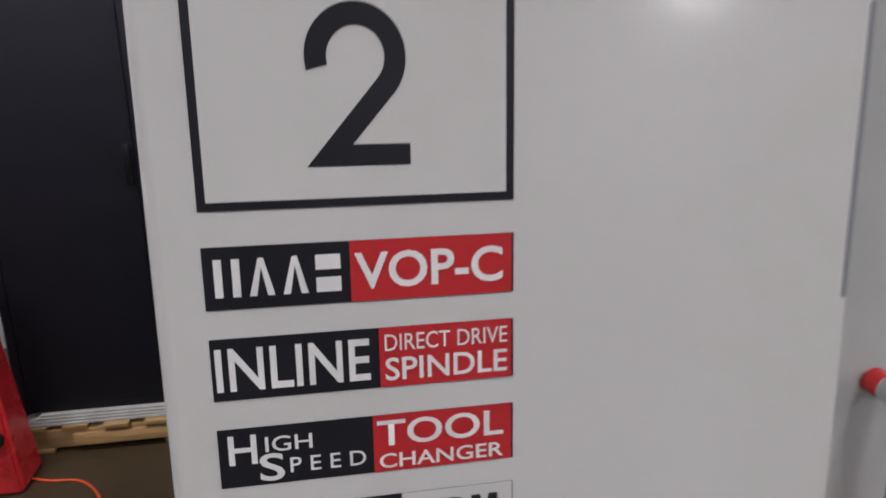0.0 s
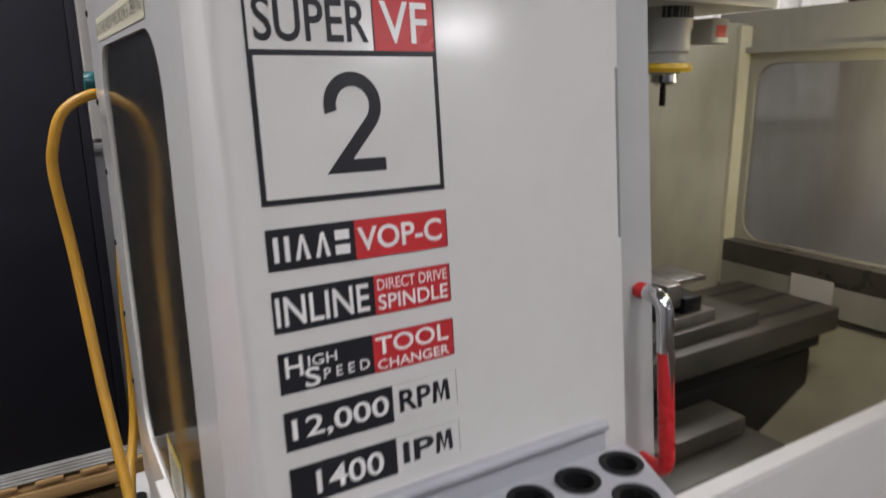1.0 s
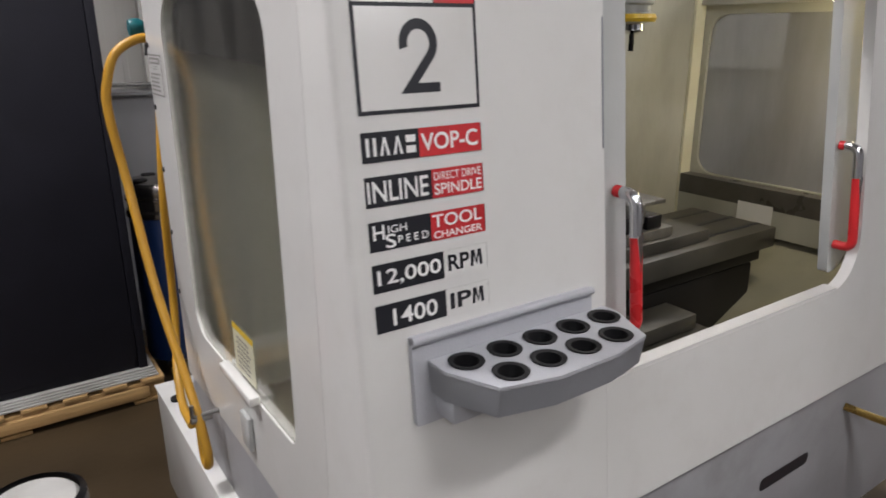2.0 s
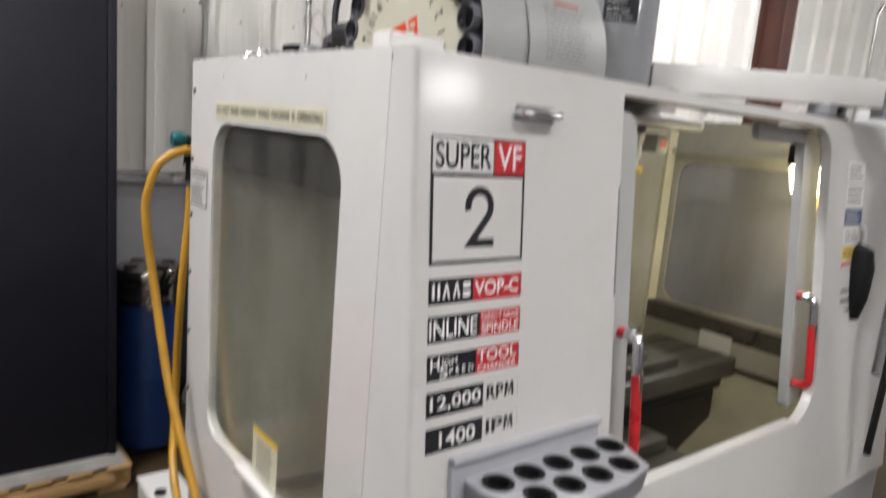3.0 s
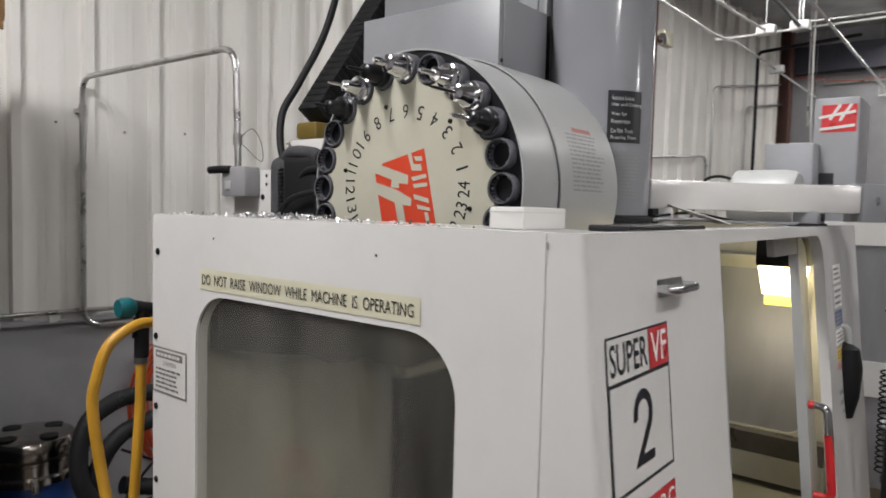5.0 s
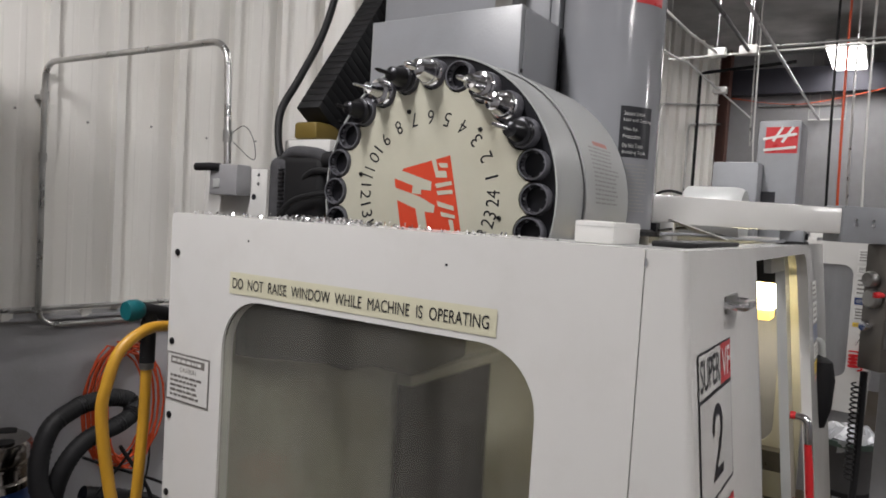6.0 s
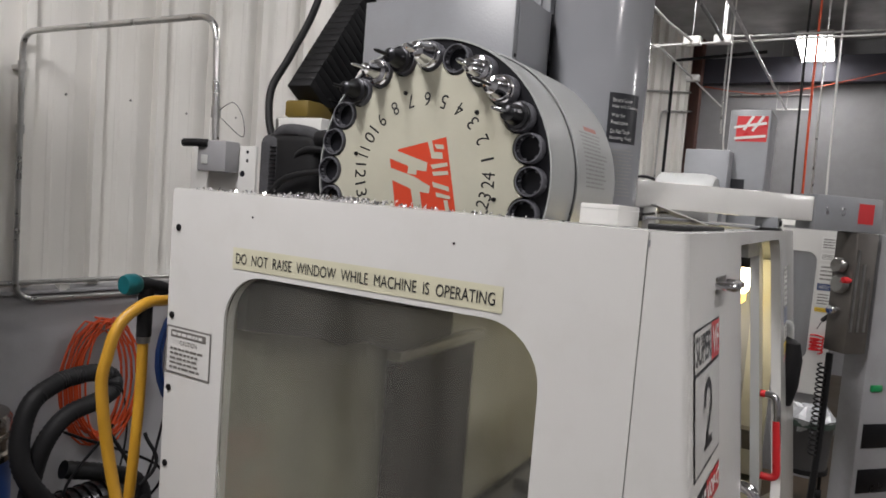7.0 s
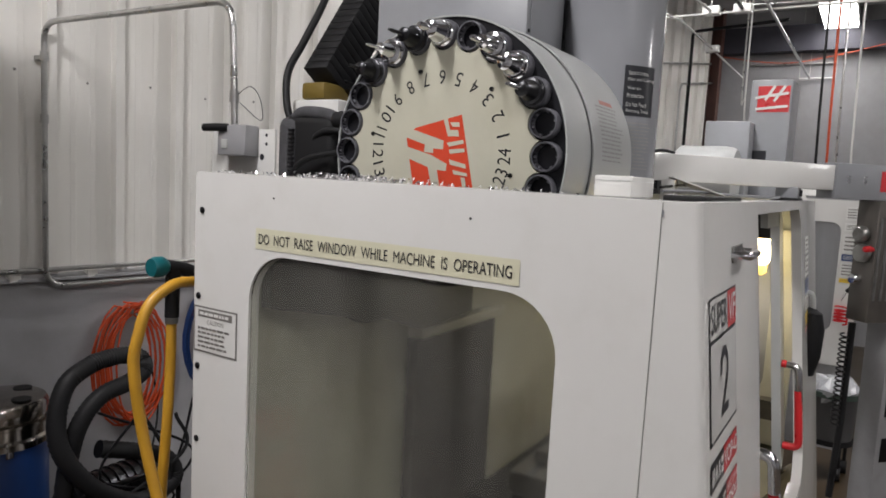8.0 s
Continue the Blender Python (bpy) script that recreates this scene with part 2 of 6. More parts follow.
def bm_tube(bm, points, r, n=10):
    pts = [Vector(p) for p in points]
    up = Vector((0, 0, 1))
    rings = []
    side = None
    for i, p in enumerate(pts):
        d = (pts[min(i + 1, len(pts) - 1)] - pts[max(i - 1, 0)]).normalized()
        if side is None:
            side = d.cross(up if abs(d.z) < 0.9 else Vector((1, 0, 0))).normalized()
        side = (side - d * side.dot(d)).normalized()
        o = d.cross(side)
        rr = r(i / (len(pts) - 1)) if callable(r) else r
        rings.append([bm.verts.new(p + rr * (math.cos(2 * math.pi * k / n) * side + math.sin(2 * math.pi * k / n) * o)) for k in range(n)])
    for a, b in zip(rings, rings[1:]):
        for k in range(n):
            bm.faces.new((a[k], a[(k + 1) % n], b[(k + 1) % n], b[k]))
    bm.faces.new(rings[0][::-1])
    bm.faces.new(rings[-1])
    return bm


def tube(points, r, n=10):
    return bm_tube(bmesh.new(), points, r, n)


def bend(points, radius=0.05, steps=6):
    """A polyline with rounded corners."""
    p = [Vector(q) for q in points]
    out = [p[0]]
    for a, b, c in zip(p, p[1:], p[2:]):
        u, w = (a - b).normalized(), (c - b).normalized()
        for k in range(steps + 1):
            t = k / steps
            s, e = b + u * radius, b + w * radius
            out.append((1 - t) ** 2 * s + 2 * t * (1 - t) * b + t * t * e)
    out.append(p[-1])
    return out


def rrect(u0, u1, v0, v1, radii, n=6):
    """A rounded rectangle, corner radii from lower left, counter-clockwise."""
    if not isinstance(radii, (tuple, list)):
        radii = [radii] * 4
    pts = []
    for (cu, cv, su, sv, a0), r in zip(((u0, v0, 1, 1, 180), (u1, v0, -1, 1, 270), (u1, v1, -1, -1, 0), (u0, v1, 1, -1, 90)), radii):
        for k in range(n + 1):
            a = radians(a0 + 90 * k / n)
            pts.append((cu + su * r + r * math.cos(a), cv + sv * r + r * math.sin(a)))
    return pts


def bm_plate(bm, outer, holes, place, thick):
    """A plate with holes: loops in (u, v); place maps (u, v, depth) to the world."""
    edges = []
    loops = []
    for loop in [outer] + list(holes):
        vs = [bm.verts.new(place(u, v, 0)) for u, v in loop]
        loops.append(vs)
        for a, b in zip(vs, vs[1:] + vs[:1]):
            edges.append(bm.edges.new((a, b)))
    res = bmesh.ops.triangle_fill(bm, use_beauty=True, use_dissolve=False, edges=edges)
    faces = [f for f in res["geom"] if isinstance(f, bmesh.types.BMFace)]
    if thick:
        back = {}
        for vs, loop in zip(loops, [outer] + list(holes)):
            for v, (a, b) in zip(vs, loop):
                back[v] = bm.verts.new(place(a, b, thick))
        for f in faces:
            bm.faces.new([back[v] for v in reversed(f.verts)])
        for vs in loops:
            for a, b in zip(vs, vs[1:] + vs[:1]):
                bm.faces.new((a, b, back[b], back[a]))
    bmesh.ops.recalc_face_normals(bm, faces=bm.faces[:])
    return bm


def plate(outer, holes, place, thick):
    return bm_plate(bmesh.new(), outer, holes, place, thick)


def mesh_of(name, bm, material, smooth=40):
    bmesh.ops.recalc_face_normals(bm, faces=bm.faces[:])
    me = bpy.data.meshes.new(name)
    bm.to_mesh(me)
    bm.free()
    if material:
        me.materials.append(material)
    if smooth:
        for p in me.polygons:
            p.use_smooth = True
        me.set_sharp_from_angle(angle=radians(smooth))
    return me


def part(name, bm, material, parent=None, label="", smooth=40):
    ob = new(name, mesh_of(name, bm, material, smooth))
    if parent:
        ob.parent = parent
        ob.matrix_parent_inverse = parent.matrix_world.inverted()
    return tagged(ob, label)


def thing(name, at, label, category, group="", kind=""):
    ob = new(name)
    ob.location = at
    ob.empty_display_size = 0.05
    bpy.context.view_layer.update()
    return tagged(ob, label, category, group, kind)


def text_bm(body, place, u0, u1, v0, v1, depth=0.0006, bold=0.0):
    """Lettering that fills the box u0..u1, v0..v1 of a surface."""
    cu = bpy.data.curves.new("lettering", "FONT")
    cu.body = body
    cu.offset = bold
    cu.resolution_u = 4
    ob = bpy.data.objects.new("lettering", cu)
    scene.collection.objects.link(ob)
    dg = bpy.context.evaluated_depsgraph_get()
    me = bpy.data.meshes.new_from_object(ob.evaluated_get(dg))
    bpy.data.objects.remove(ob)
    bm = bmesh.new()
    bm.from_mesh(me)
    bpy.data.meshes.remove(me)
    bmesh.ops.remove_doubles(bm, verts=bm.verts[:], dist=1e-5)
    xs = [v.co.x for v in bm.verts]
    ys = [v.co.y for v in bm.verts]
    x0, x1, y0, y1 = min(xs), max(xs), min(ys), max(ys)
    for v in bm.verts:
        v.co = place(u0 + (v.co.x - x0) / (x1 - x0) * (u1 - u0), v0 + (v.co.y - y0) / (y1 - y0) * (v1 - v0), -depth)
    return bm


def bars_bm(place, u0, u1, v0, v1, rows, depth=0.0006, seed=1, fill=0.55):
    """Rows of plain bars where small print cannot be read."""
    rnd = random.Random(seed)
    bm = bmesh.new()
    h = (v1 - v0) / rows
    for r in range(rows):
        q = 0.0
        end = 1.0 - rnd.uniform(0, 0.25)
        v = v1 - (r + 0.5) * h
        while q < end:
            e = min(q + rnd.uniform(0.06, 0.2), end)
            quad(bm, place, u0 + (u1 - u0) * q, u0 + (u1 - u0) * e, v - h * fill / 2, v + h * fill / 2, depth)
            q = e + 0.025
    return bm


def quad(bm, place, u0, u1, v0, v1, depth=0.0005):
    bm.faces.new([bm.verts.new(place(u, v, -depth)) for u, v in ((u0, v0), (u1, v0), (u1, v1), (u0, v1))])
    return bm


def poly(bm, place, pts, depth=0.0005):
    bm.faces.new([bm.verts.new(place(u, v, -depth)) for u, v in pts])
    return bm


def slab(pts, vec):
    """A flat piece with thickness: a polygon pushed along a vector."""
    bm = bmesh.new()
    a = [bm.verts.new(p) for p in pts]
    b = [bm.verts.new(Vector(p) + Vector(vec)) for p in pts]
    bm.faces.new(a)
    bm.faces.new(b[::-1])
    for i in range(len(a)):
        j = (i + 1) % len(a)
        bm.faces.new((a[j], a[i], b[i], b[j]))
    return bm


def slope(z):
    """The front of the enclosure leans back as it rises."""
    return 0.1 * (z - 1.524)


def front(u, v, d=0.0):
    return Vector((u, slope(v) + d, v))


def side(u, v, d=0.0):
    return Vector((d, u, v))


# ---- the hall ----
WALL_A, WALL_B = Vector((-4.5, 3.715, 0)), Vector((9.8, 1.83, 0))
ALONG = (WALL_B - WALL_A).normalized()
OUT = Vector((ALONG.y, -ALONG.x, 0))


def wallspot(s, out, z):
    """A spot s metres along the long wall, standing out from it."""
    return WALL_A + ALONG * s + OUT * out + Vector((0, 0, z))


def hall():
    tagged(part("floor", box(-4.6, 10, -9.4, 4.2, -0.1, 0), FLOOR), "worn brown sealed concrete workshop floor", "floor", kind="structure")
    tagged(part("ceiling", box(-4.6, 10, -9.4, 4.2, CEILING, CEILING + 0.1), DECK), "dark roof deck of the workshop", "ceiling", kind="structure")
    # long wall: wallboard below, ribbed metal liner above
    L = (WALL_B - WALL_A).length
    bm = bmesh.new()
    vs = [wallspot(s, o, z) for s, o, z in ((0, 0, 0), (L, 0, 0), (L, -0.12, 0), (0, -0.12, 0))]
    lo = [bm.verts.new(v) for v in vs]
    hi = [bm.verts.new(v + Vector((0, 0, 1.36))) for v in vs]
    for i in range(4):
        bm.faces.new((lo[i], lo[(i + 1) % 4], hi[(i + 1) % 4], hi[i]))
    bm.faces.new(hi)
    north = tagged(part("wall_north", bm, WALLBOARD), "grey painted wallboard below a ribbed white metal liner", "wall", kind="structure")
    s0 = (Vector((0.492, 3.05, 0)) - WALL_A).dot(ALONG) - 0.305 * 16
    k = 0
    while s0 + k * 0.305 < L:
        a = s0 + k * 0.305
        k += 1
        if a < 0:
            continue
        bm = bmesh.new()
        prof = [(0.0, -0.004), (0.008, 0.04), (0.048, 0.04), (0.056, 0.0), (0.125, 0.0), (0.13, 0.0012), (0.15, 0.0012), (0.155, 0.0), (0.215, 0.0), (0.22, 0.0012), (0.24, 0.0012), (0.245, 0.0), (0.305, -0.004)]
        prof = [(0.305 - p, o) for p, o in prof][::-1]
        rows = [[bm.verts.new(wallspot(a + p - 0.055, o, z)) for p, o in prof] for z in (1.36, CEILING)]
        for i in range(len(prof) - 1):
            bm.faces.new((rows[0][i], rows[0][i + 1], rows[1][i + 1], rows[1][i]))
        panel = part("liner_panel", bm, METALWALL, north, smooth=0)
        if a < 9:
            spot = wallspot(a + 0.085, 0.0, 2.245 + 0.02 * (k % 2))
            part("screw", turn([(0, -0.005), (0.005, -0.004), (0.0065, 0)], spot, "y", 10), STEEL, panel)
    # sill angle between wallboard and liner
    bm = bmesh.new()
    q = [(0.0, 1.33), (0.045, 1.33), (0.045, 1.345), (0.012, 1.36), (0.0, 1.36)]
    r = [[bm.verts.new(wallspot(s, o, z)) for o, z in q] for s in (0, L)]
    for i in range(len(q)):
        j = (i + 1) % len(q)
        bm.faces.new((r[0][i], r[0][j], r[1][j], r[1][i]))
    tagged(part("trim", bm, WALLBOARD), "grey ledge along the top of the wallboard", "trim", kind="structure")
    tagged(part("wall_east", box(9.3, 9.45, -9.4, 4.2, 0, CEILING), PLASTER), "pale grey far end wall", "wall", kind="structure")
    tagged(part("wall_west", box(-4.6, -4.5, -9.4, 4.2, 0, CEILING), PLASTER), "pale grey wall", "wall", kind="structure")
    tagged(part("wall_south", box(-4.6, 10, -9.5, -9.4, 0, CEILING), PLASTER), "pale grey wall", "wall", kind="structure")


def ceiling_light():
    t = thing("ceiling_light", (0, 0, 0), "white fluorescent high-bay light fixture hung from the roof", "ceiling light", "hall lights")
    part("housing", box(-0.62, 0.62, -0.2, 0.2, 0.03, 0.1, 0.02), PIPEWHITE, t)
    part("diffuser", box(-0.6, 0.6, -0.18, 0.18, 0.0, 0.028, 0.008), LAMPGLOW, t, "lit white diffuser")
    for x in (-0.5, 0.5):
        part("hanger", tube([(x, 0, 0.1), (x, 0, 0.33)], 0.004, 6), GALV, t)
    return t


hall()
light = ceiling_light()
for i, f in enumerate(FIXTURES):
    m = pose(*f[:3])
    if i == 0:
        light.matrix_basis = m
    else:
        copy_thing(light, m)
    ld = bpy.data.lights.new("tube_light", "AREA")
    ld.shape, ld.size, ld.size_y, ld.energy, ld.color = "RECTANGLE", 1.15, 0.34, f[3], (1.0, 0.985, 0.985)
    lo = new("tube_light", ld)
    lo.location = (f[0], f[1], f[2] - 0.01)

# ---- the milling machine ----
machine = thing("milling_machine", (1.1, 0.5, 0), "white and grey enclosed vertical milling machine with its doors open", "milling machine")
TOP, LEFT, RIGHT, REAR, SEAM = 1.885, 0.0, 2.2, 1.10, 0.086


def decal(name, label, u0, u1, v0, v1, cells, place=front):
    """A sticker: coloured cells (u0, u1, material), and lettering."""
    bm = bmesh.new()
    quad(bm, place, u0, u1, v0, v1, 0.0012)
    d = part(name, bm, cells[0][2], machine, label, 0)
    for a, b, m in cells[1:]:
        bm = bmesh.new()
        quad(bm, place, a, b, v0, v1, 0.0016)
        part("field", bm, m, d, smooth=0)
    return d


def letters(d, body, m, u0, u1, v0, v1, place=front, bold=0.0):
    part("lettering", text_bm(body, place, u0, u1, v0, v1, 0.0022, bold), m, d, smooth=0)


def plain_letters(d, m, u0, u1, v0, v1, n, place=front):
    bm = bmesh.new()
    w = (u1 - u0) / n
    for i in range(n):
        a, b = u0 + (i + 0.1) * w, u0 + (i + 0.86) * w
        c = (a + b) / 2
        if i in (1, 2):
            poly(bm, place, [(a, v0), (a + w * 0.22, v0), (c, v1 - w * 0.3), (b - w * 0.22, v0), (b, v0), (c + w * 0.08, v1), (c - w * 0.08, v1)], 0.0022)
        elif i == 0:
            quad(bm, place, a, a + w * 0.24, v0, v1, 0.0022)
            quad(bm, place, b - w * 0.24, b, v0, v1, 0.0022)
        else:
            quad(bm, place, a, b, v0, v0 + (v1 - v0) * 0.4, 0.0022)
            quad(bm, place, a, b, v1 - (v1 - v0) * 0.4, v1, 0.0022)
    part("lettering", bm, m, d, "plain white letter shapes", 0)


def enclosure():
    # left side panel with its window
    win = rrect(0.232, 0.925, 0.855, 1.722, (0.03, 0.08, 0.1, 0.1), 8)
    out = rrect(SEAM + 0.0018, REAR, 0.655, TOP, (0.002, 0.01, 0.01, 0.002), 2)
    part("side_panel", plate(out, [win], side, 0.03), WHITE, machine, "white enamelled side panel")
    pane = plate(rrect(0.2322, 0.9248, 0.8552, 1.7218, (0.03, 0.08, 0.1, 0.1), 8), [], lambda u, v, d: Vector((0.005 + d, u, v)), 0.006)
    sw = part("side_window", pane, SIDEGLASS, machine, "scuffed see-through side window")
    sw.visible_shadow = False
    # front corner return and front panel, one folded sheet
    bm = bmesh.new()
    prof = []
    for z in (0.655, TOP):
        y = slope(z)
        ring = [(0.0, SEAM, z), (0.010, y + 0.012, z)] + [(0.022 - 0.012 * math.cos(a), y + 0.012 - 0.012 * math.sin(a), z) for a in (0.4, 0.8, 1.2)] + [(0.022, y, z), (0.5555, y, z), (0.556, y + 0.0006, z), (0.556, y + 0.03, z), (0.03, y + 0.03, z), (0.03, SEAM, z)]
        prof.append([bm.verts.new(p) for p in ring])
    n = len(prof[0])
    for i in range(n):
        bm.faces.new((prof[0][i], prof[0][(i + 1) % n], prof[1][(i + 1) % n], prof[1][i]))
    bm.faces.new(prof[0]), bm.faces.new(prof[1])
    part("front_panel", bm, WHITE, machine, "white enamelled front panel", 30)
    # sill below the doorway, header and the panel beyond it
    hole = rrect(0.5562, 1.575, 0.958, 1.858, (0.0, 0.14, 0.09, 0.0), 8)
    ring = [(0.5562, 0.655), (2.2, 0.655), (2.2, TOP), (0.5562, TOP), (0.5562, 1.858)] + [p for p in hole[::-1] if p[0] > 0.6] + [(0.5562, 0.958)]
    part("door_surround", plate(ring, [], lambda u, v, d: front(u, v, d + (0.004 if v > 1.5 else 0.0)), 0.03), WHITE, machine, "white sill and surround of the doorway")
    part("sill_lip", plate([(0.6, 0.958), (1.46, 0.958), (1.46, 0.966), (0.6, 0.966)], [], lambda u, v, d: front(u, v, d + 0.001), 0.035), WHITE, machine)
    # grey base
    part("base_front", box(0.0, 2.2, -0.075, 0.02, 0.12, 0.652, 0.006), BASEGREY, machine, "grey lower front skirt")
    part("base_side", box(0.004, 0.04, 0.022, 1.08, 0.12, 0.652, 0.004), BASEGREY, machine, "grey lower side skirt")
    part("base_casting", box(0.5, 2.1, 0.05, 1.9, 0.0, 0.5, 0.01), BASEGREY, machine)
    # roof rim and rear, right side
    part("roof_rim", box(0.03, 2.17, slope(TOP) + 0.035, slope(TOP) + 0.12, 1.86, TOP - 0.003), WHITE, machine)
    part("roof_side", box(0.032, 0.3, slope(TOP) + 0.122, REAR - 0.032, 1.862, TOP - 0.004), WHITE, machine)
    part("rear_panel", box(0.03, 0.45, REAR - 0.03, REAR, 0.655, TOP - 0.002), WHITE, machine)
    hole = rrect(0.16, 0.93, 1.05, 1.70, 0.08, 8)
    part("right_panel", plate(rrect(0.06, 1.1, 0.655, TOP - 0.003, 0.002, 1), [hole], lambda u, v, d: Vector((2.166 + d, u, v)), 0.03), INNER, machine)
    part("right_window", plate(rrect(0.15, 0.94, 1.04, 1.71, 0.08, 8), [], lambda u, v, d: Vector((2.18 + d, u, v)), 0.006), FARGLASS, machine, "scuffed right window")
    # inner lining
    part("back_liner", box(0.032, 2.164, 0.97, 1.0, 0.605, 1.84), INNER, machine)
    part("chip_floor", box(0.05, 2.16, 0.05, 0.968, 0.502, 0.60), CHUTE, machine, "oily chip pan")
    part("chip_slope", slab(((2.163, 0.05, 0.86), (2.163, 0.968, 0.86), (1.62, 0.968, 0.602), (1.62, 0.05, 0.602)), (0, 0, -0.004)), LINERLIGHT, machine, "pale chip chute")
    part("chip_apron", slab(((0.6, 0.0, 0.80), (2.16, 0.0, 0.80), (2.16, 0.22, 0.605), (0.6, 0.22, 0.605)), (0, 0, -0.004)), CHUTE, machine)
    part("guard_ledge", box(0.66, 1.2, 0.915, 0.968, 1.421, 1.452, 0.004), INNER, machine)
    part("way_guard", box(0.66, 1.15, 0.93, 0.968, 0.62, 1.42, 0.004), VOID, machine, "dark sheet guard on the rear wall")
    # one dark sheet stands for the hatch and the head in shadow
    part("hatch_shade", slab([(x, 0.90, z) for x, z in ((0.04, 1.60), (0.30, 1.545), (0.36, 1.52), (0.47, 1.515), (0.63, 1.46), (0.92, 1.475), (0.92, 1.84), (0.04, 1.84))], (0, 0.028, 0)), HATCHSHADE, machine, "dark sheet for the changer hatch and the shaded head")


enclosure()


def front_decals():
    d = decal("model_sign", "black-framed white model sticker", 0.046, 0.267, 1.524, 1.745, [(0, 0, BLACK), ])
    bm = bmesh.new()
    quad(bm, front, 0.052, 0.261, 1.530, 1.676, 0.0018)
    quad(bm, front, 0.049, 0.187, 1.682, 1.742, 0.0018)
    part("field", bm, DECALWHITE, d, smooth=0)
    bm = bmesh.new()
    quad(bm, front, 0.189, 0.264, 1.682, 1.742, 0.0018)
    part("field", bm, RED, d, "red field", 0)
    letters(d, "SUPER", BLACK, 0.055, 0.182, 1.690, 1.735, bold=0.014)
    letters(d, "VF", LETTERWHITE, 0.197, 0.256, 1.690, 1.735, bold=0.01)
    arc = [(42 + 42 * math.cos(radians(a)), 85 + 42 * math.sin(radians(a))) for a in range(194, -41, -9)]
    core = [(42 + 24 * math.cos(radians(a)), 85 + 24 * math.sin(radians(a))) for a in range(-40, 195, 9)]
    bm = bmesh.new()
    poly(bm, front, [(0.1222 + u * 0.00081, 1.552 + v * 0.00085) for u, v in arc + [(37, 17), (86, 17), (86, 0), (-2, 0)] + core], 0.0024)
    bmesh.ops.triangulate(bm, faces=bm.faces[:])
    part("lettering", bm, BLACK, d, smooth=0)
    d = decal("feature_sign", "black and red feature sticker", 0.046, 0.267, 1.455, 1.4995, [(0, 0, BLACK), (0.1465, 0.2655, RED)])
    plain_letters(d, LETTERWHITE, 0.051, 0.143, 1.464, 1.491, 4)
    letters(d, "VOP-C", LETTERWHITE, 0.1495, 0.2585, 1.464, 1.491, bold=0.02)
    d = decal("feature_sign", "black and red feature sticker", 0.046, 0.267, 1.388, 1.434, [(0, 0, BLACK), (0.165, 0.2655, RED)])
    letters(d, "INLINE", LETTERWHITE, 0.049, 0.158, 1.395, 1.427, bold=0.014)
    letters(d, "DIRECT DRIVE", LETTERWHITE, 0.169, 0.262, 1.416, 1.429, bold=0.004)
    letters(d, "SPINDLE", LETTERWHITE, 0.169, 0.262, 1.393, 1.411, bold=0.014)
    d = decal("feature_sign", "black and red feature sticker", 0.046, 0.267, 1.320, 1.366, [(0, 0, BLACK), (0.158, 0.2655, RED)])
    letters(d, "H", LETTERWHITE, 0.053, 0.073, 1.338, 1.361, bold=0.014)
    letters(d, "IGH", LETTERWHITE, 0.079, 0.113, 1.346, 1.358, bold=0.008)
    letters(d, "S", LETTERWHITE, 0.074, 0.092, 1.323, 1.345, bold=0.014)
    letters(d, "P E E D", LETTERWHITE, 0.096, 0.152, 1.328, 1.340, bold=0.008)
    letters(d, "TOOL", LETTERWHITE, 0.161, 0.259, 1.341, 1.362, bold=0.016)
    letters(d, "CHANGER", LETTERWHITE, 0.162, 0.259, 1.323, 1.335, bold=0.014)
    for z0, z1, a, b, ua, ub in ((1.255, 1.300, "12,000", "RPM", 0.054, 0.172), (1.190, 1.235, "1400", "IPM", 0.076, 0.160)):
        d = decal("feature_sign", "black and white feature sticker", 0.046, 0.267, z0, z1, [(0, 0, BLACK), (0.178, 0.2662, DECALWHITE)])
        letters(d, a, LETTERWHITE, ua, ub, z0 + 0.008, z1 - 0.009, bold=0.016)
        letters(d, b[:-1], BLACK, 0.186, 0.186 + 0.0235 * (len(b) - 1) - 0.004, z0 + 0.010, z1 - 0.008, bold=0.025)
        w0, w1, h0, h1 = 0.186 + 0.0235 * (len(b) - 1) - 0.002, 0.256, z0 + 0.010, z1 - 0.008
        bm = bmesh.new()
        mid, k = (w0 + w1) / 2, 0.0058
        for pts in ([(w0, h0), (w0 + k, h0), (w0 + k + 0.002, h1), (w0 + 0.002, h1)], [(w1 - k, h0), (w1, h0), (w1 - 0.002, h1), (w1 - k - 0.002, h1)]):
            poly(bm, front, pts, 0.0022)
        for pts in ([(w0 + 0.004, h1), (w0 + 0.009, h1), (mid, h0 + 0.008), (mid, h0 + 0.001)], [(mid, h0 + 0.001), (mid, h0 + 0.008), (w1 - 0.009, h1), (w1 - 0.004, h1)]):
            poly(bm, front, pts, 0.0023)
        part("lettering", bm, BLACK, d, smooth=0)


front_decals()


def handle(parent, x, z0, z1, y, out=0.052, r=0.0125):
    """A bent bar dipped in red; the coating has worn off round the upper bend."""
    lean = 0.1 * (z1 - z0)
    low, top = Vector((x, y - out, z0)), Vector((x, y - out + lean, z1))
    pts = bend([(x, y, z0), low, top, (x, y + lean, z1)], 0.026)
    h = part("handle", tube(pts, r, 14), REDPAINT, parent, "red dipped door handle worn to chrome")
    bare = bend([low + (top - low) * 0.70, top, top + Vector((0, 0.034, 0))], 0.026)
    part("grip", tube(bare, r + 0.0005, 14), CHROME, h, "bare chrome bend")
    part("grip", slab([low + (top - low) * q + Vector((0, -r - 0.0006, 0)) + Vector((w, 0, 0)) for q, w in ((0.45, -0.002), (0.72, -0.008), (0.72, 0.008))], (0, 0.004, 0)), CHROME, h)


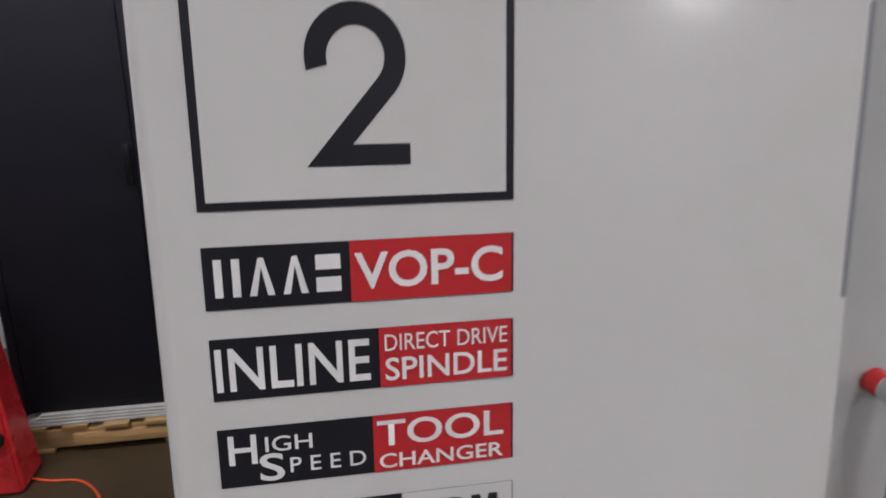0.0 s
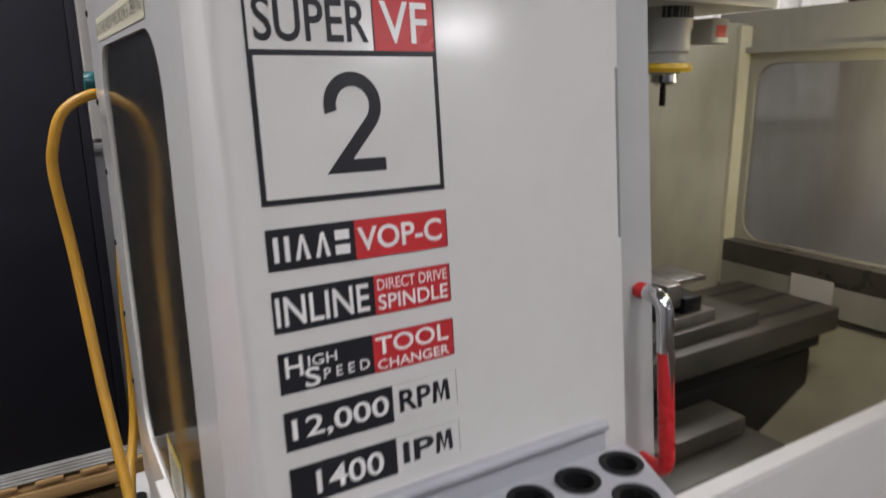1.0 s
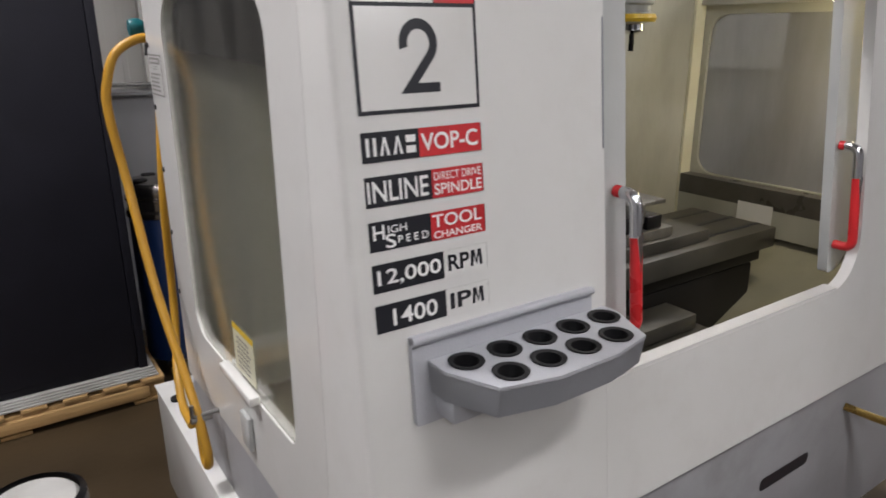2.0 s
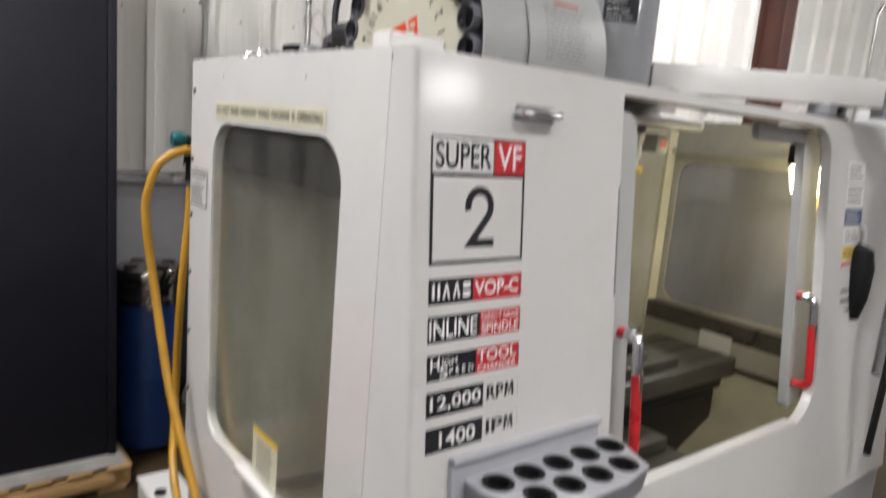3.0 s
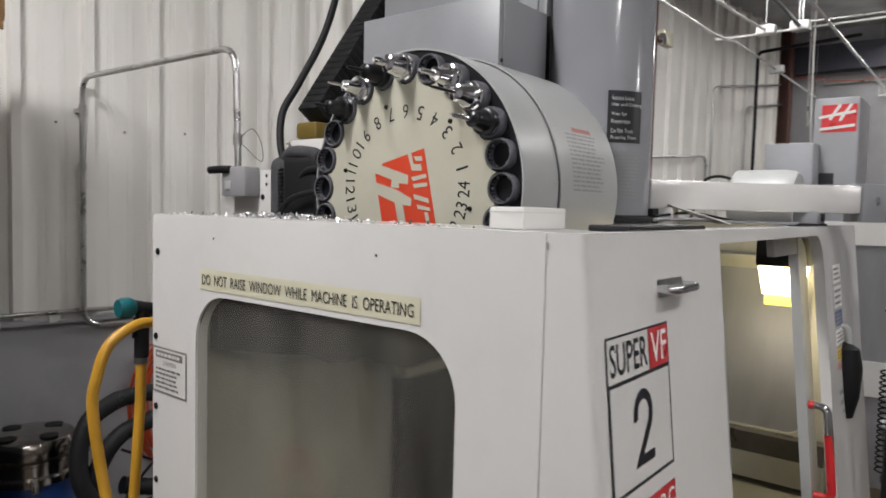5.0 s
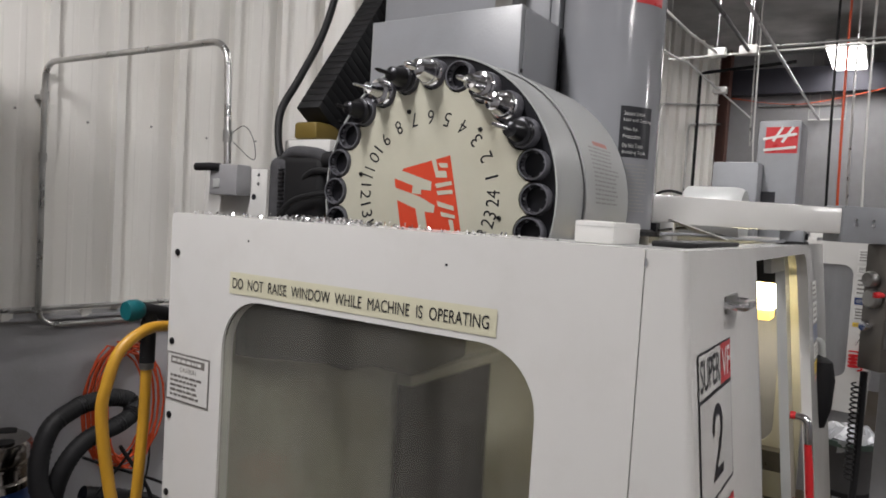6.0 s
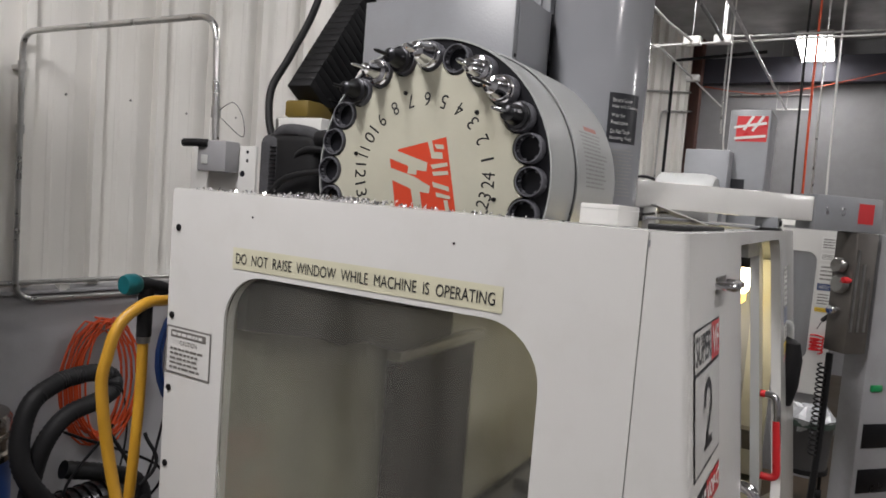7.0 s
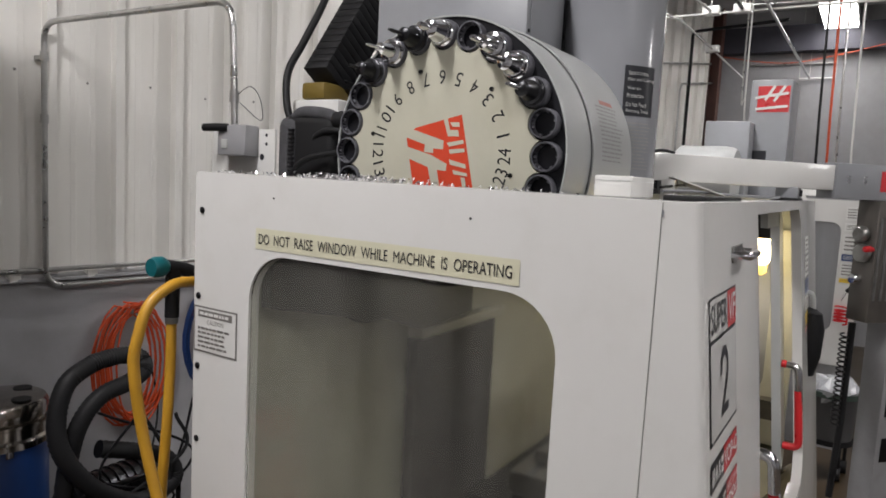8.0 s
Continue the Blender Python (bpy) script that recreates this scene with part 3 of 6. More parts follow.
def doors():
    # left door slid behind the front panel: its grey stile and rounded top stay in view
    d = part("door", plate(rrect(0.45, 0.655, 0.975, 1.828, (0.01, 0.02, 0.05, 0.01), 6), [], lambda u, v, q: front(u, v, q + 0.036), 0.028), LGREY, machine, "grey framed sliding door, open")
    part("edge_bead", tube([front(0.657, z, 0.05) for z in (1.0, 1.4, 1.8)], 0.006, 8), GREY, d)
    handle(d, 0.622, 1.06, 1.335, slope(1.045) + 0.034)
    # right door pushed open: stile and part of the top rail
    d = part("door", plate(rrect(1.528, 1.64, 0.975, 1.852, (0.01, 0.1, 0.08, 0.01), 6), [], lambda u, v, q: front(u, v, q + 0.064), 0.028), LGREY, machine, "grey framed sliding door, open")
    part("top_rail", plate([(1.25, 1.80), (1.5275, 1.80), (1.5275, 1.848), (1.25, 1.848)], [], lambda u, v, q: front(u, v, q + 0.066), 0.02), LGREY, d)
    handle(d, 1.553, 1.056, 1.335, slope(1.06) + 0.062, 0.05)


part("edge_gap", plate(rrect(0.5505, 0.5545, 1.43, 1.665, 0.003, 3), [], lambda u, v, q: front(u, v, q - 0.001), 0.003), GREY, machine, "grey slot at the panel edge")
doors()


def tool_tray():
    t = thing("tool_tray", (0.3, -0.05, 1.02), "grey plastic nine-hole tool holder tray mounted on the machine front", "tool tray")
    bm = plate(rrect(0.1, 0.505, 1.02, 1.172, 0.003, 2), [], lambda u, v, d: front(u, v, -d), 0.011)
    part("back_plate", bm, PLASTIC, t)
    part("top_bead", tube([front(0.1, 1.168, -0.012), front(0.505, 1.168, -0.012)], 0.008, 10), PLASTIC, t)
    y0 = slope(1.13) - 0.013
    back, frontrow = [(0.176 + 0.0795 * i, -0.092) for i in range(5)], [(0.213 + 0.0795 * i, -0.160) for i in range(4)]
    outline = [(0.128, y0), (0.128, -0.10), (0.168, -0.19), (0.27, -0.214), (0.40, -0.212), (0.495, -0.19), (0.535, -0.09), (0.535, y0)]
    holes = [[(cx + 0.029 * math.cos(a * math.pi / 12), cy + 0.029 * math.sin(a * math.pi / 12)) for a in range(24)] for cx, cy in back + frontrow]
    part("shelf", plate(outline, holes, lambda u, v, d: Vector((u, v, 1.13 - d)), 0.006), PLASTIC, t)
    bm = bmesh.new()
    low = [((u - 0.33) * 0.985 + 0.33, max(min(v * 0.96, y0), v), 1.13 - 0.056) for u, v in outline]
    a = [bm.verts.new((u, v, 1.1295)) for u, v in outline]
    b = [bm.verts.new(p) for p in low]
    for i in range(len(a) - 1):
        bm.faces.new((a[i], a[i + 1], b[i + 1], b[i]))
    bmesh.ops.solidify(bm, geom=bm.faces[:], thickness=0.003)
    part("apron", bm, PLASTIC, t)
    for x in (0.14, 0.47):
        part("gusset", box(x, x + 0.06, y0 - 0.055, y0 + 0.002, 1.032, 1.073, 0.004), PLASTIC, t)
    for cx, cy in back + frontrow:
        part("socket", turn([(0.0285, -0.042), (0.0285, 0.001), (0.031, 0.003), (0.0285, 0.0035), (0.0215, 0.002), (0.0215, -0.006), (0.0205, -0.041), (0.0, -0.042)], (cx, cy, 1.13), "z", 24), RUBBER, t, "black plastic socket")


tool_tray()


# ---- tool changer ----
CY, CZ, CX = 0.785, 1.960, 0.486


def face(u, v, d=0.0):
    """The disc's face: u towards the front, v up, from its centre."""
    return Vector((CX + d, CY - u, CZ + v))


def tool_changer():
    t = thing("tool_changer", (0.8, CY, 1.9), "grey drum tool changer with an ivory numbered disc", "tool changer")
    ang = math.atan2(2.036 - CZ, CY - 0.502)
    step = 2 * math.pi / 24
    # scalloped disc
    pts = []
    for i in range(24):
        for k in range(-4, 5):
            c = ang + i * step
            if abs(k) <= 3:
                pts.append((0.297 * math.cos(c) + 0.041 * math.cos(math.pi + c - (k / 3.0) * 1.15), 0.297 * math.sin(c) + 0.041 * math.sin(math.pi + c - (k / 3.0) * 1.15)))
    disc = part("disc", plate(pts, [], face, 0.012), DISC, t, "ivory scalloped number disc", 20)
    part("backing_ring", turn([(0.05, 0.02), (0.342, 0.02), (0.342, 0.05), (0.05, 0.05)], (CX, CY, CZ), "x", 72), POT, t)
    # numbers run clockwise; 1 sits beside the first pot
    for i in range(24):
        a = ang + i * step - 0.015
        n = 1 + i
        r = 0.190
        c, s = math.cos(a), math.sin(a)

        def place(u, v, d=0.0, c=c, s=s, r=r):
            # digits stand with their feet outwards
            rr, tt = r - v, u
            return face(c * rr - s * tt, s * rr + c * tt, d)
        w = 0.009 if n < 10 else 0.019
        if n == 1:
            w *= 0.3
        if n == 11:
            w *= 0.6
        part("number", text_bm(str(n), place, -w, w, -0.0175, 0.0175, 0.0008), BLACK, disc, smooth=0)
    for i in range(24):
        if (i + 1) % 4 == 3:
            a = ang + i * step + 0.04
            part("screw", turn([(0, -0.004), (0.005, -0.004), (0.006, 0)], face(0.2145 * math.cos(a), 0.2145 * math.sin(a)), "x", 12), DARKSTEEL, disc)
    # red emblem: plain shapes
    bm = bmesh.new()
    poly(bm, face, [(-0.072, 0.063), (0.066, 0.097), (0.112, -0.10), (-0.068, -0.10), (-0.098, 0.036)], 0.0008)
    em = part("emblem", bm, EMBLEM, disc, "red emblem with plain white shapes", 0)
    # pots
    for i in range(24):
        a = ang + i * step
        p = face(0.297 * math.cos(a), 0.297 * math.sin(a))
        pot = part("tool_pot", turn([(0.0, 0.06), (0.029, 0.06), (0.0305, 0.0), (0.0318, -0.006), (0.0345, -0.006), (0.036, 0.0), (0.036, 0.10), (0.0, 0.10)], p, "x", 28), POTRIM, t, "grey-rimmed black tool pot")
    # shroud in two rolled sections, open face
    def roll(x0, x1, r, a0=-40, a1=220):
        bm = bmesh.new()
        n = 60
        rows = []
        for x, rr in ((x0, r - 0.004), (x0, r), (x1, r), (x1, r - 0.004)):
            rows.append([bm.verts.new((x, CY + rr * math.cos(radians(a0 + (a1 - a0) * k / n)), CZ + rr * math.sin(radians(a0 + (a1 - a0) * k / n)))) for k in range(n + 1)])
        for p, q in zip(rows, rows[1:] + rows[:1]):
            for k in range(n):
                bm.faces.new((p[k], p[k + 1], q[k + 1], q[k]))
        return bm
    part("shroud", roll(CX + 0.014, 0.655, 0.345), SHROUD, t, "light grey rolled cover")
    sh = part("shroud", roll(0.655, 0.965, 0.352), SHROUD, t, "light grey rolled cover with a warning label")
    part("shroud_end", turn([(0.0, 0.0), (0.35, 0.0), (0.35, 0.004), (0.0, 0.004)], (0.962, CY, CZ), "x", 64), SHROUD, t)


tool_changer()


# ---- side stickers, screws and small fittings of the machine ----
def side_fittings():
    d = decal("warning_strip", "cream warning strip with black capitals", 0.908, 0.303, 1.733, 1.776, [(0, 0, CREAM)], side)
    letters(d, "DO  NOT  RAISE  WINDOW  WHILE  MACHINE  IS  OPERATING", BLACK, 0.898, 0.316, 1.744, 1.765, side)
    d = decal("caution_label", "white caution label with a black border", 1.098, 0.958, 1.484, 1.588, [(0, 0, INK)], side)
    bm = bmesh.new()
    quad(bm, side, 1.094, 0.962, 1.488, 1.584, 0.0016)
    part("field", bm, DECALWHITE, d, smooth=0)
    bm = bmesh.new()
    quad(bm, side, 1.083, 0.973, 1.564, 1.580, 0.002)
    part("heading", bm, INK, d, smooth=0)
    part("heading_print", bars_bm(side, 1.078, 0.978, 1.566, 1.578, 1, 0.0024, 3), DECALWHITE, d, smooth=0)
    part("lettering", text_bm("CAUTION", side, 1.053, 1.0, 1.549, 1.559, 0.0022), INK, d, smooth=0)
    part("print", bars_bm(side, 1.083, 0.975, 1.493, 1.544, 5, 0.0024, 4, 0.5), INK, d, smooth=0)
    for y, z in ((1.077, 1.801), (1.085, 1.61), (1.085, 1.45), (1.085, 1.28), (1.085, 1.10), (1.085, 0.92), (0.40, 1.835), (0.86, 1.84)):
        q = 0.32 if y < 1 else 1.0
        part("screw", turn([(0, -0.004 * q), (0.005 * q, -0.004 * q), (0.0075 * q, -0.002 * q), (0.0075 * q, 0.0)], (0, y, z), "x", 12), DARKSTEEL, machine)
    part("edge_clip", box(-0.0015, 0.002, 0.0845, 0.0865, 1.862, 1.872), GREY, machine)
    # window lift tab with its sticker and latch
    part("window_tab", box(-0.022, 0.004, 0.44, 0.66, 0.852, 0.874, 0.005), WHITE, machine, "white window lift tab")
    bm = bmesh.new()
    glassface = lambda u, v, q=0.0: Vector((0.004 + q, u, v))
    quad(bm, glassface, 0.60, 0.46, 0.88, 1.0, 0.0006)
    st = part("window_sticker", bm, CREAM, machine, "worn yellow and cream sticker", 0)
    bm = bmesh.new()
    quad(bm, glassface, 0.60, 0.46, 0.985, 1.0, 0.001)
    part("heading", bm, YELLOW, st, smooth=0)
    part("print", bars_bm(glassface, 0.575, 0.475, 0.89, 0.975, 7, 0.001, 6, 0.4), INK, st, smooth=0)
    part("latch", box(-0.014, 0.0, 0.50, 0.56, 0.70, 0.79, 0.006), LGREY, machine, "bright latch in clear film")
    # chrome handle loop high on the front
    pts = bend([front(0.242, 1.797, 0.002), front(0.242, 1.797, -0.028), front(0.336, 1.797, -0.028), front(0.336, 1.797, 0.002)], 0.012)
    part("lift_handle", tube(pts, 0.0075, 10), CHROME, machine, "chrome lift handle")
    part("handle_plate", plate(rrect(0.238, 0.340, 1.783, 1.811, 0.006, 4), [], lambda u, v, q: front(u, v, -q), 0.003), STEEL, machine)
    # right front panel: safety stickers
    for i, (z0, z1, m) in enumerate(((1.70, 1.76, PAPER), (1.62, 1.69, PAPER), (1.56, 1.61, BLUE), (1.50, 1.55, PAPER), (1.45, 1.49, YELLOW), (1.38, 1.44, RED), (1.26, 1.37, PAPER), (1.12, 1.25, PAPER))):
        d = decal("safety_sticker", "small safety sticker", 1.70, 1.83, z0, z1, [(0, 0, m)], lambda u, v, q=0.0: front(u, v, q + 0.003))
        part("print", bars_bm(lambda u, v, q=0.0: front(u, v, q + 0.003), 1.71, 1.82, z0 + 0.006, z1 - 0.006, 3, 0.002, 20 + i, 0.45), INK if m in (PAPER, YELLOW) else DECALWHITE, d, smooth=0)


side_fittings()


def interior():
    # slide table with slots, on its saddle
    bm = box(0.98, 1.935, 0.40, 0.76, 0.882, 0.955, 0.004)
    t = part("table", bm, TABLE, machine, "oily cast slide table")
    for y in (0.47, 0.58, 0.69):
        part("slot", box(0.982, 1.933, y - 0.008, y + 0.008, 0.9505, 0.9562), BLACK, t)
    # skirt and saddle painted black for the shaded void under the table
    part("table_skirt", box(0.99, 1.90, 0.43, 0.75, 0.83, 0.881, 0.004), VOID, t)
    part("saddle", box(1.0, 1.86, 0.43, 0.92, 0.6, 0.828, 0.01), VOID, machine, "saddle below the table, blackened for shade")
    for i in range(4):
        z, y = 0.78 - 0.055 * i, 0.40 - 0.085 * i
        part("way_cover", box(0.86 - 0.02 * i, 1.38 + 0.05 * i, y - 0.09, y + 0.03, z - 0.05, z, 0.003), TABLE, machine, "oily telescopic way cover")
    # sub-plate, vice and block
    v = thing("machine_vise", (1.35, 0.5, 0.955), "steel milling vise bolted on the slide table", "vise")
    part("base_plate", box(1.10, 1.59, 0.44, 0.72, 0.956, 0.996, 0.003), TABLE, v)
    part("body", box(1.15, 1.42, 0.46, 0.68, 0.997, 1.03, 0.004), STEEL, v)
    part("fixed_jaw", box(1.30, 1.37, 0.47, 0.66, 1.031, 1.075, 0.003), DARKSTEEL, v)
    part("moving_jaw", box(1.18, 1.24, 0.47, 0.66, 1.031, 1.075, 0.003), DARKSTEEL, v)
    part("soft_jaw", box(1.241, 1.299, 0.48, 0.65, 1.05, 1.115, 0.003), STEEL, v)
    part("plate", box(1.32, 1.50, 0.56, 0.70, 1.076, 1.09, 0.002), STEEL, v)
    # spindle nose and coolant nozzle ring
    s = part("spindle", turn([(0, 0.30), (0.10, 0.30), (0.10, 0.19), (0.062, 0.185), (0.062, 0.11), (0.058, 0.105), (0.058, 0.055), (0.05, 0.05), (0.05, 0.03), (0.058, 0.028), (0.058, 0.008), (0.036, 0.0), (0, 0)], (1.265, 0.56, 1.66), "z", 32), LGREY, machine, "spindle nose with a bright collar")
    part("holder", turn([(0, 0.0), (0.032, 0.0), (0.034, -0.02), (0.02, -0.03), (0.0, -0.03)], (1.265, 0.56, 1.66), "z", 24), CHROME, s)
    part("cutter", turn([(0, 0), (0.008, 0), (0.008, -0.05), (0, -0.05)], (1.265, 0.56, 1.63), "z", 12), DARKSTEEL, s)
    part("coolant_ring", turn([(0.04, -0.008), (0.064, -0.008), (0.069, 0.002), (0.064, 0.014), (0.04, 0.014)], (1.265, 0.56, 1.672), "z", 24), YELLOW, s, "yellow coolant ring")
    ring = lambda u, v, q=0.0: Vector((1.265 + (0.0625 - q) * math.cos(radians(u)), 0.56 + (0.0625 - q) * math.sin(radians(u)), v))
    part("spindle_mark", bars_bm(ring, -150, -60, 1.785, 1.835, 1, 0.0008, 31, 0.7), BLACK, s, smooth=0)
    b = part("nozzle_block", box(1.40, 1.47, 0.53, 0.60, 1.735, 1.80, 0.006), LGREY, machine, "small grey block with a worn red mark")
    bm = bmesh.new()
    quad(bm, lambda u, v, q: Vector((u, 0.53 + q, v)), 1.415, 1.455, 1.752, 1.782, 0.0008)
    part("mark", bm, RED, b, smooth=0)
    part("head", box(1.06, 1.55, 0.45, 0.96, 1.82, 1.855, 0.01), LGREY, machine)
    # ribs and header of the liner
    part("corner_strip", box(2.10, 2.163, 0.955, 0.968, 0.87, 1.83), CREAM, machine, "cream corner strip of the liner")
    part("window_header", box(2.13, 2.163, 0.08, 0.968, 1.735, 1.755), INNER, machine)
    part("window_ledge", box(2.10, 2.163, 0.08, 0.954, 0.965, 1.045), LEDGE, machine, "dark ledge below the window")
    part("backing", box(2.10, 2.163, 0.08, 0.954, 0.86, 0.9645), INNER, machine)
    note = part("note_sheet", box(2.0965, 2.0985, 0.515, 0.665, 0.89, 0.98), PAPER, None, smooth=0)
    tagged(note, "white paper sheet on the enclosure wall", "paper")
    # lit work lamp under the roof
    w = thing("work_lamp", (1.95, 0.22, 1.84), "lit work lamp under the enclosure roof", "lamp")
    part("housing", box(1.86, 2.04, 0.14, 0.30, 1.73, 1.84, 0.012), DARKSTEEL, w)
    bm = bmesh.new()
    top = [bm.verts.new(p) for p in ((1.87, 0.15, 1.728), (2.03, 0.15, 1.728), (2.03, 0.29, 1.728), (1.87, 0.29, 1.728))]
    low = [bm.verts.new(p) for p in ((1.885, 0.165, 1.63), (2.015, 0.165, 1.63), (2.015, 0.275, 1.63), (1.885, 0.275, 1.63))]
    for i in range(4):
        bm.faces.new((top[i], top[(i + 1) % 4], low[(i + 1) % 4], low[i]))
    bm.faces.new(low)
    part("lens", bm, WORKGLOW, w, "glowing warm lens", 0)
    part("skirt", box(1.89, 2.01, 0.17, 0.27, 1.59, 1.629, 0.004), WORKLOW, w, "yellow lamp skirt")
    part("bracket", box(1.93, 1.97, 0.2, 0.24, 1.841, 1.862), DARKSTEEL, w)


interior()


def upper_works():
    # column cover, round and glossy
    col = part("column_cover", turn([(0, 1.886), (0.15, 1.886), (0.15, 3.1), (0, 3.1)], (1.10, 0.56, 0), "z", 64), TUBE, machine, "glossy grey round column cover")
    part("cover_foot", turn([(0.10, 1.886), (0.17, 1.886), (0.168, 1.898), (0.151, 1.905)], (1.10, 0.56, 0), "z", 48), RUBBER, machine)

    def wrap(u, v, q=0.0):
        a = radians(u)
        return Vector((1.10 + (0.1505 - q) * math.cos(a), 0.56 + (0.1505 - q) * math.sin(a), v))

    def curved(u0, u1, v0, v1, q):
        bm = bmesh.new()
        n = 10
        rows = [[bm.verts.new(wrap(u0 + (u1 - u0) * k / n, v, -q)) for k in range(n + 1)] for v in (v0, v1)]
        for k in range(n):
            bm.faces.new((rows[0][k], rows[0][k + 1], rows[1][k + 1], rows[1][k]))
        return bm
    s = part("safety_sign", curved(-146, -106, 2.105, 2.248, 0.0005), BLACK, machine, "black safety sign with white lines of print")
    lines = ("Secure Loose", "Hair and Clothing", "Wear Eye", "Protection", "Do Not Touch", "Rotating Tools")
    for i, body in enumerate(lines):
        z = 2.234 - 0.0195 * i - 0.006 * (i // 2)
        part("lettering", text_bm(body, wrap, -142, -142 + 2.1 * len(body), z - 0.012, z, 0.0014), DECALWHITE, s, smooth=0)
    part("lower_print", bars_bm(wrap, -144, -106, 1.95, 2.09, 14, 0.0008, 9, 0.35), FAINT, machine, smooth=0)
    em = part("emblem", curved(-137, -100, 2.535, 2.66, 0.0005), RED, machine, "red emblem with plain white shapes")
    part("emblem_shape", curved(-132, -104, 2.59, 2.602, 0.0012), DECALWHITE, em)
    part("emblem_shape", curved(-124, -120, 2.56, 2.64, 0.0012), DECALWHITE, em)
    # square head covers behind the drum
    hc = part("head_cover", box(0.735, 0.985, 0.68, 1.19, 1.89, 2.485, 0.004), GREY, machine, "grey square head cover")
    for x, z in ((0.75, 2.311), (0.965, 2.30)):
        part("screw", turn([(0, -0.004), (0.005, -0.004), (0.006, 0)], (x, 0.68, z), "y", 12), DARKSTEEL, hc)
    part("cover_edge", box(0.978, 0.99, 0.674, 0.679, 2.28, 2.48), DARKSTEEL, hc)
    part("cover_side", box(0.992, 1.06, 0.69, 0.719, 1.89, 2.9, 0.003), GREY, machine)
    part("cover_panel", box(0.752, 0.972, 0.675, 0.6795, 2.29, 2.475, 0.002), GREY, hc)
    part("column", box(0.99, 1.55, 0.72, 1.35, 1.86, 3.1, 0.006), GREY, machine, "grey machine column")
    part("guide", box(0.90, 0.989, 0.80, 0.86, 2.486, 3.0, 0.004), STEEL, machine)
    # dark gap and cable strip on the roof
    part("roof_gap", box(0.30, 0.73, 0.16, 1.06, 1.80, 1.86), RUBBER, machine)
    part("roof_strip", box(0.24, 0.60, 0.075, 0.15, 1.8815, 1.892, 0.003), RUBBER, machine, "black rubber strip")
    # drum support
    part("changer_bracket", box(0.55, 0.95, 0.60, 1.0, 1.70, 1.80), LGREY, machine)


upper_works()


def changer_details():
    t = bpy.data.objects["tool_changer"]
    disc = bpy.data.objects["disc"]
    # white shapes of the emblem
    shapes = ([(-0.122, 0.072), (-0.074, 0.058), (0.017, 0.032), (0.016, 0.010), (-0.013, 0.012), (-0.013, 0.0), (-0.041, 0.002), (-0.039, 0.021), (-0.11, 0.042)],
              [(-0.11, 0.019), (-0.018, -0.005), (0.03, -0.026), (0.028, -0.044), (0.001, -0.042), (0.016, -0.10), (-0.010, -0.10), (-0.027, -0.036), (-0.101, -0.012)],
              [(0.013, 0.087), (0.026, 0.087), (0.035, 0.059), (0.058, 0.059), (0.062, 0.043), (0.029, 0.043)],
              [(0.034, 0.078), (0.060, 0.078), (0.063, 0.067), (0.041, 0.067)],
              [(0.027, 0.027), (0.075, 0.035), (0.077, 0.026), (0.034, 0.017)],
              [(0.034, 0.010), (0.079, 0.014), (0.081, 0.005), (0.038, 0.0)],
              [(0.036, -0.014), (0.085, -0.025), (0.087, -0.036), (0.040, -0.027)],
              [(0.048, -0.040), (0.090, -0.047), (0.092, -0.055), (0.052, -0.051)],
              [(0.073, -0.058), (0.085, -0.058), (0.096, -0.10), (0.085, -0.10)])
    for k, pts in enumerate(shapes):
        bm = bmesh.new()
        poly(bm, face, pts, 0.0014 + 0.0002 * k)
        part("emblem_shape", bm, DISC, disc, smooth=0)
    # warning label on the rolled cover
    def onroll(u, v, q=0.0):
        a = radians(v)
        return Vector((u, CY + (0.3525 - q) * math.cos(a), CZ + (0.3525 - q) * math.sin(a)))
    bm = bars_bm(onroll, 0.715, 0.90, -178 + 360 - 2, -205 + 360 + 0, 14, 0.0006, 12, 0.4)
    part("warning_print", bm, FAINT, t, "faded warning print", 0)
    bm = bmesh.new()
    quad(bm, onroll, 0.76, 0.86, 154.5, 152.5, 0.0008)
    part("warning_heading", bm, FAINTRED, t, "faded red heading", 0)
    # inner rims and splines of the pots
    ang = math.atan2(2.036 - CZ, CY - 0.502)
    for i in range(24):
        a = ang + i * math.pi / 12
        u, v = 0.297 * math.cos(a), 0.297 * math.sin(a)
        pot = part("pot_liner", turn([(0.0, 0.045), (0.0302, 0.045), (0.0306, -0.003)], face(u, v), "x", 20), POT, t)
        for k in range(6):
            b = a + k * math.pi / 3
            c, s = math.cos(b), math.sin(b)
            p = [face(u + c * r - s * w, v + s * r + c * w, 0.002) for r, w in ((0.025, -0.0028), (0.031, -0.0028), (0.031, 0.0028), (0.025, 0.0028))]
            part("pot_tooth", slab(p, (0.004, 0, 0)), POTRIM, pot, smooth=0)


changer_details()


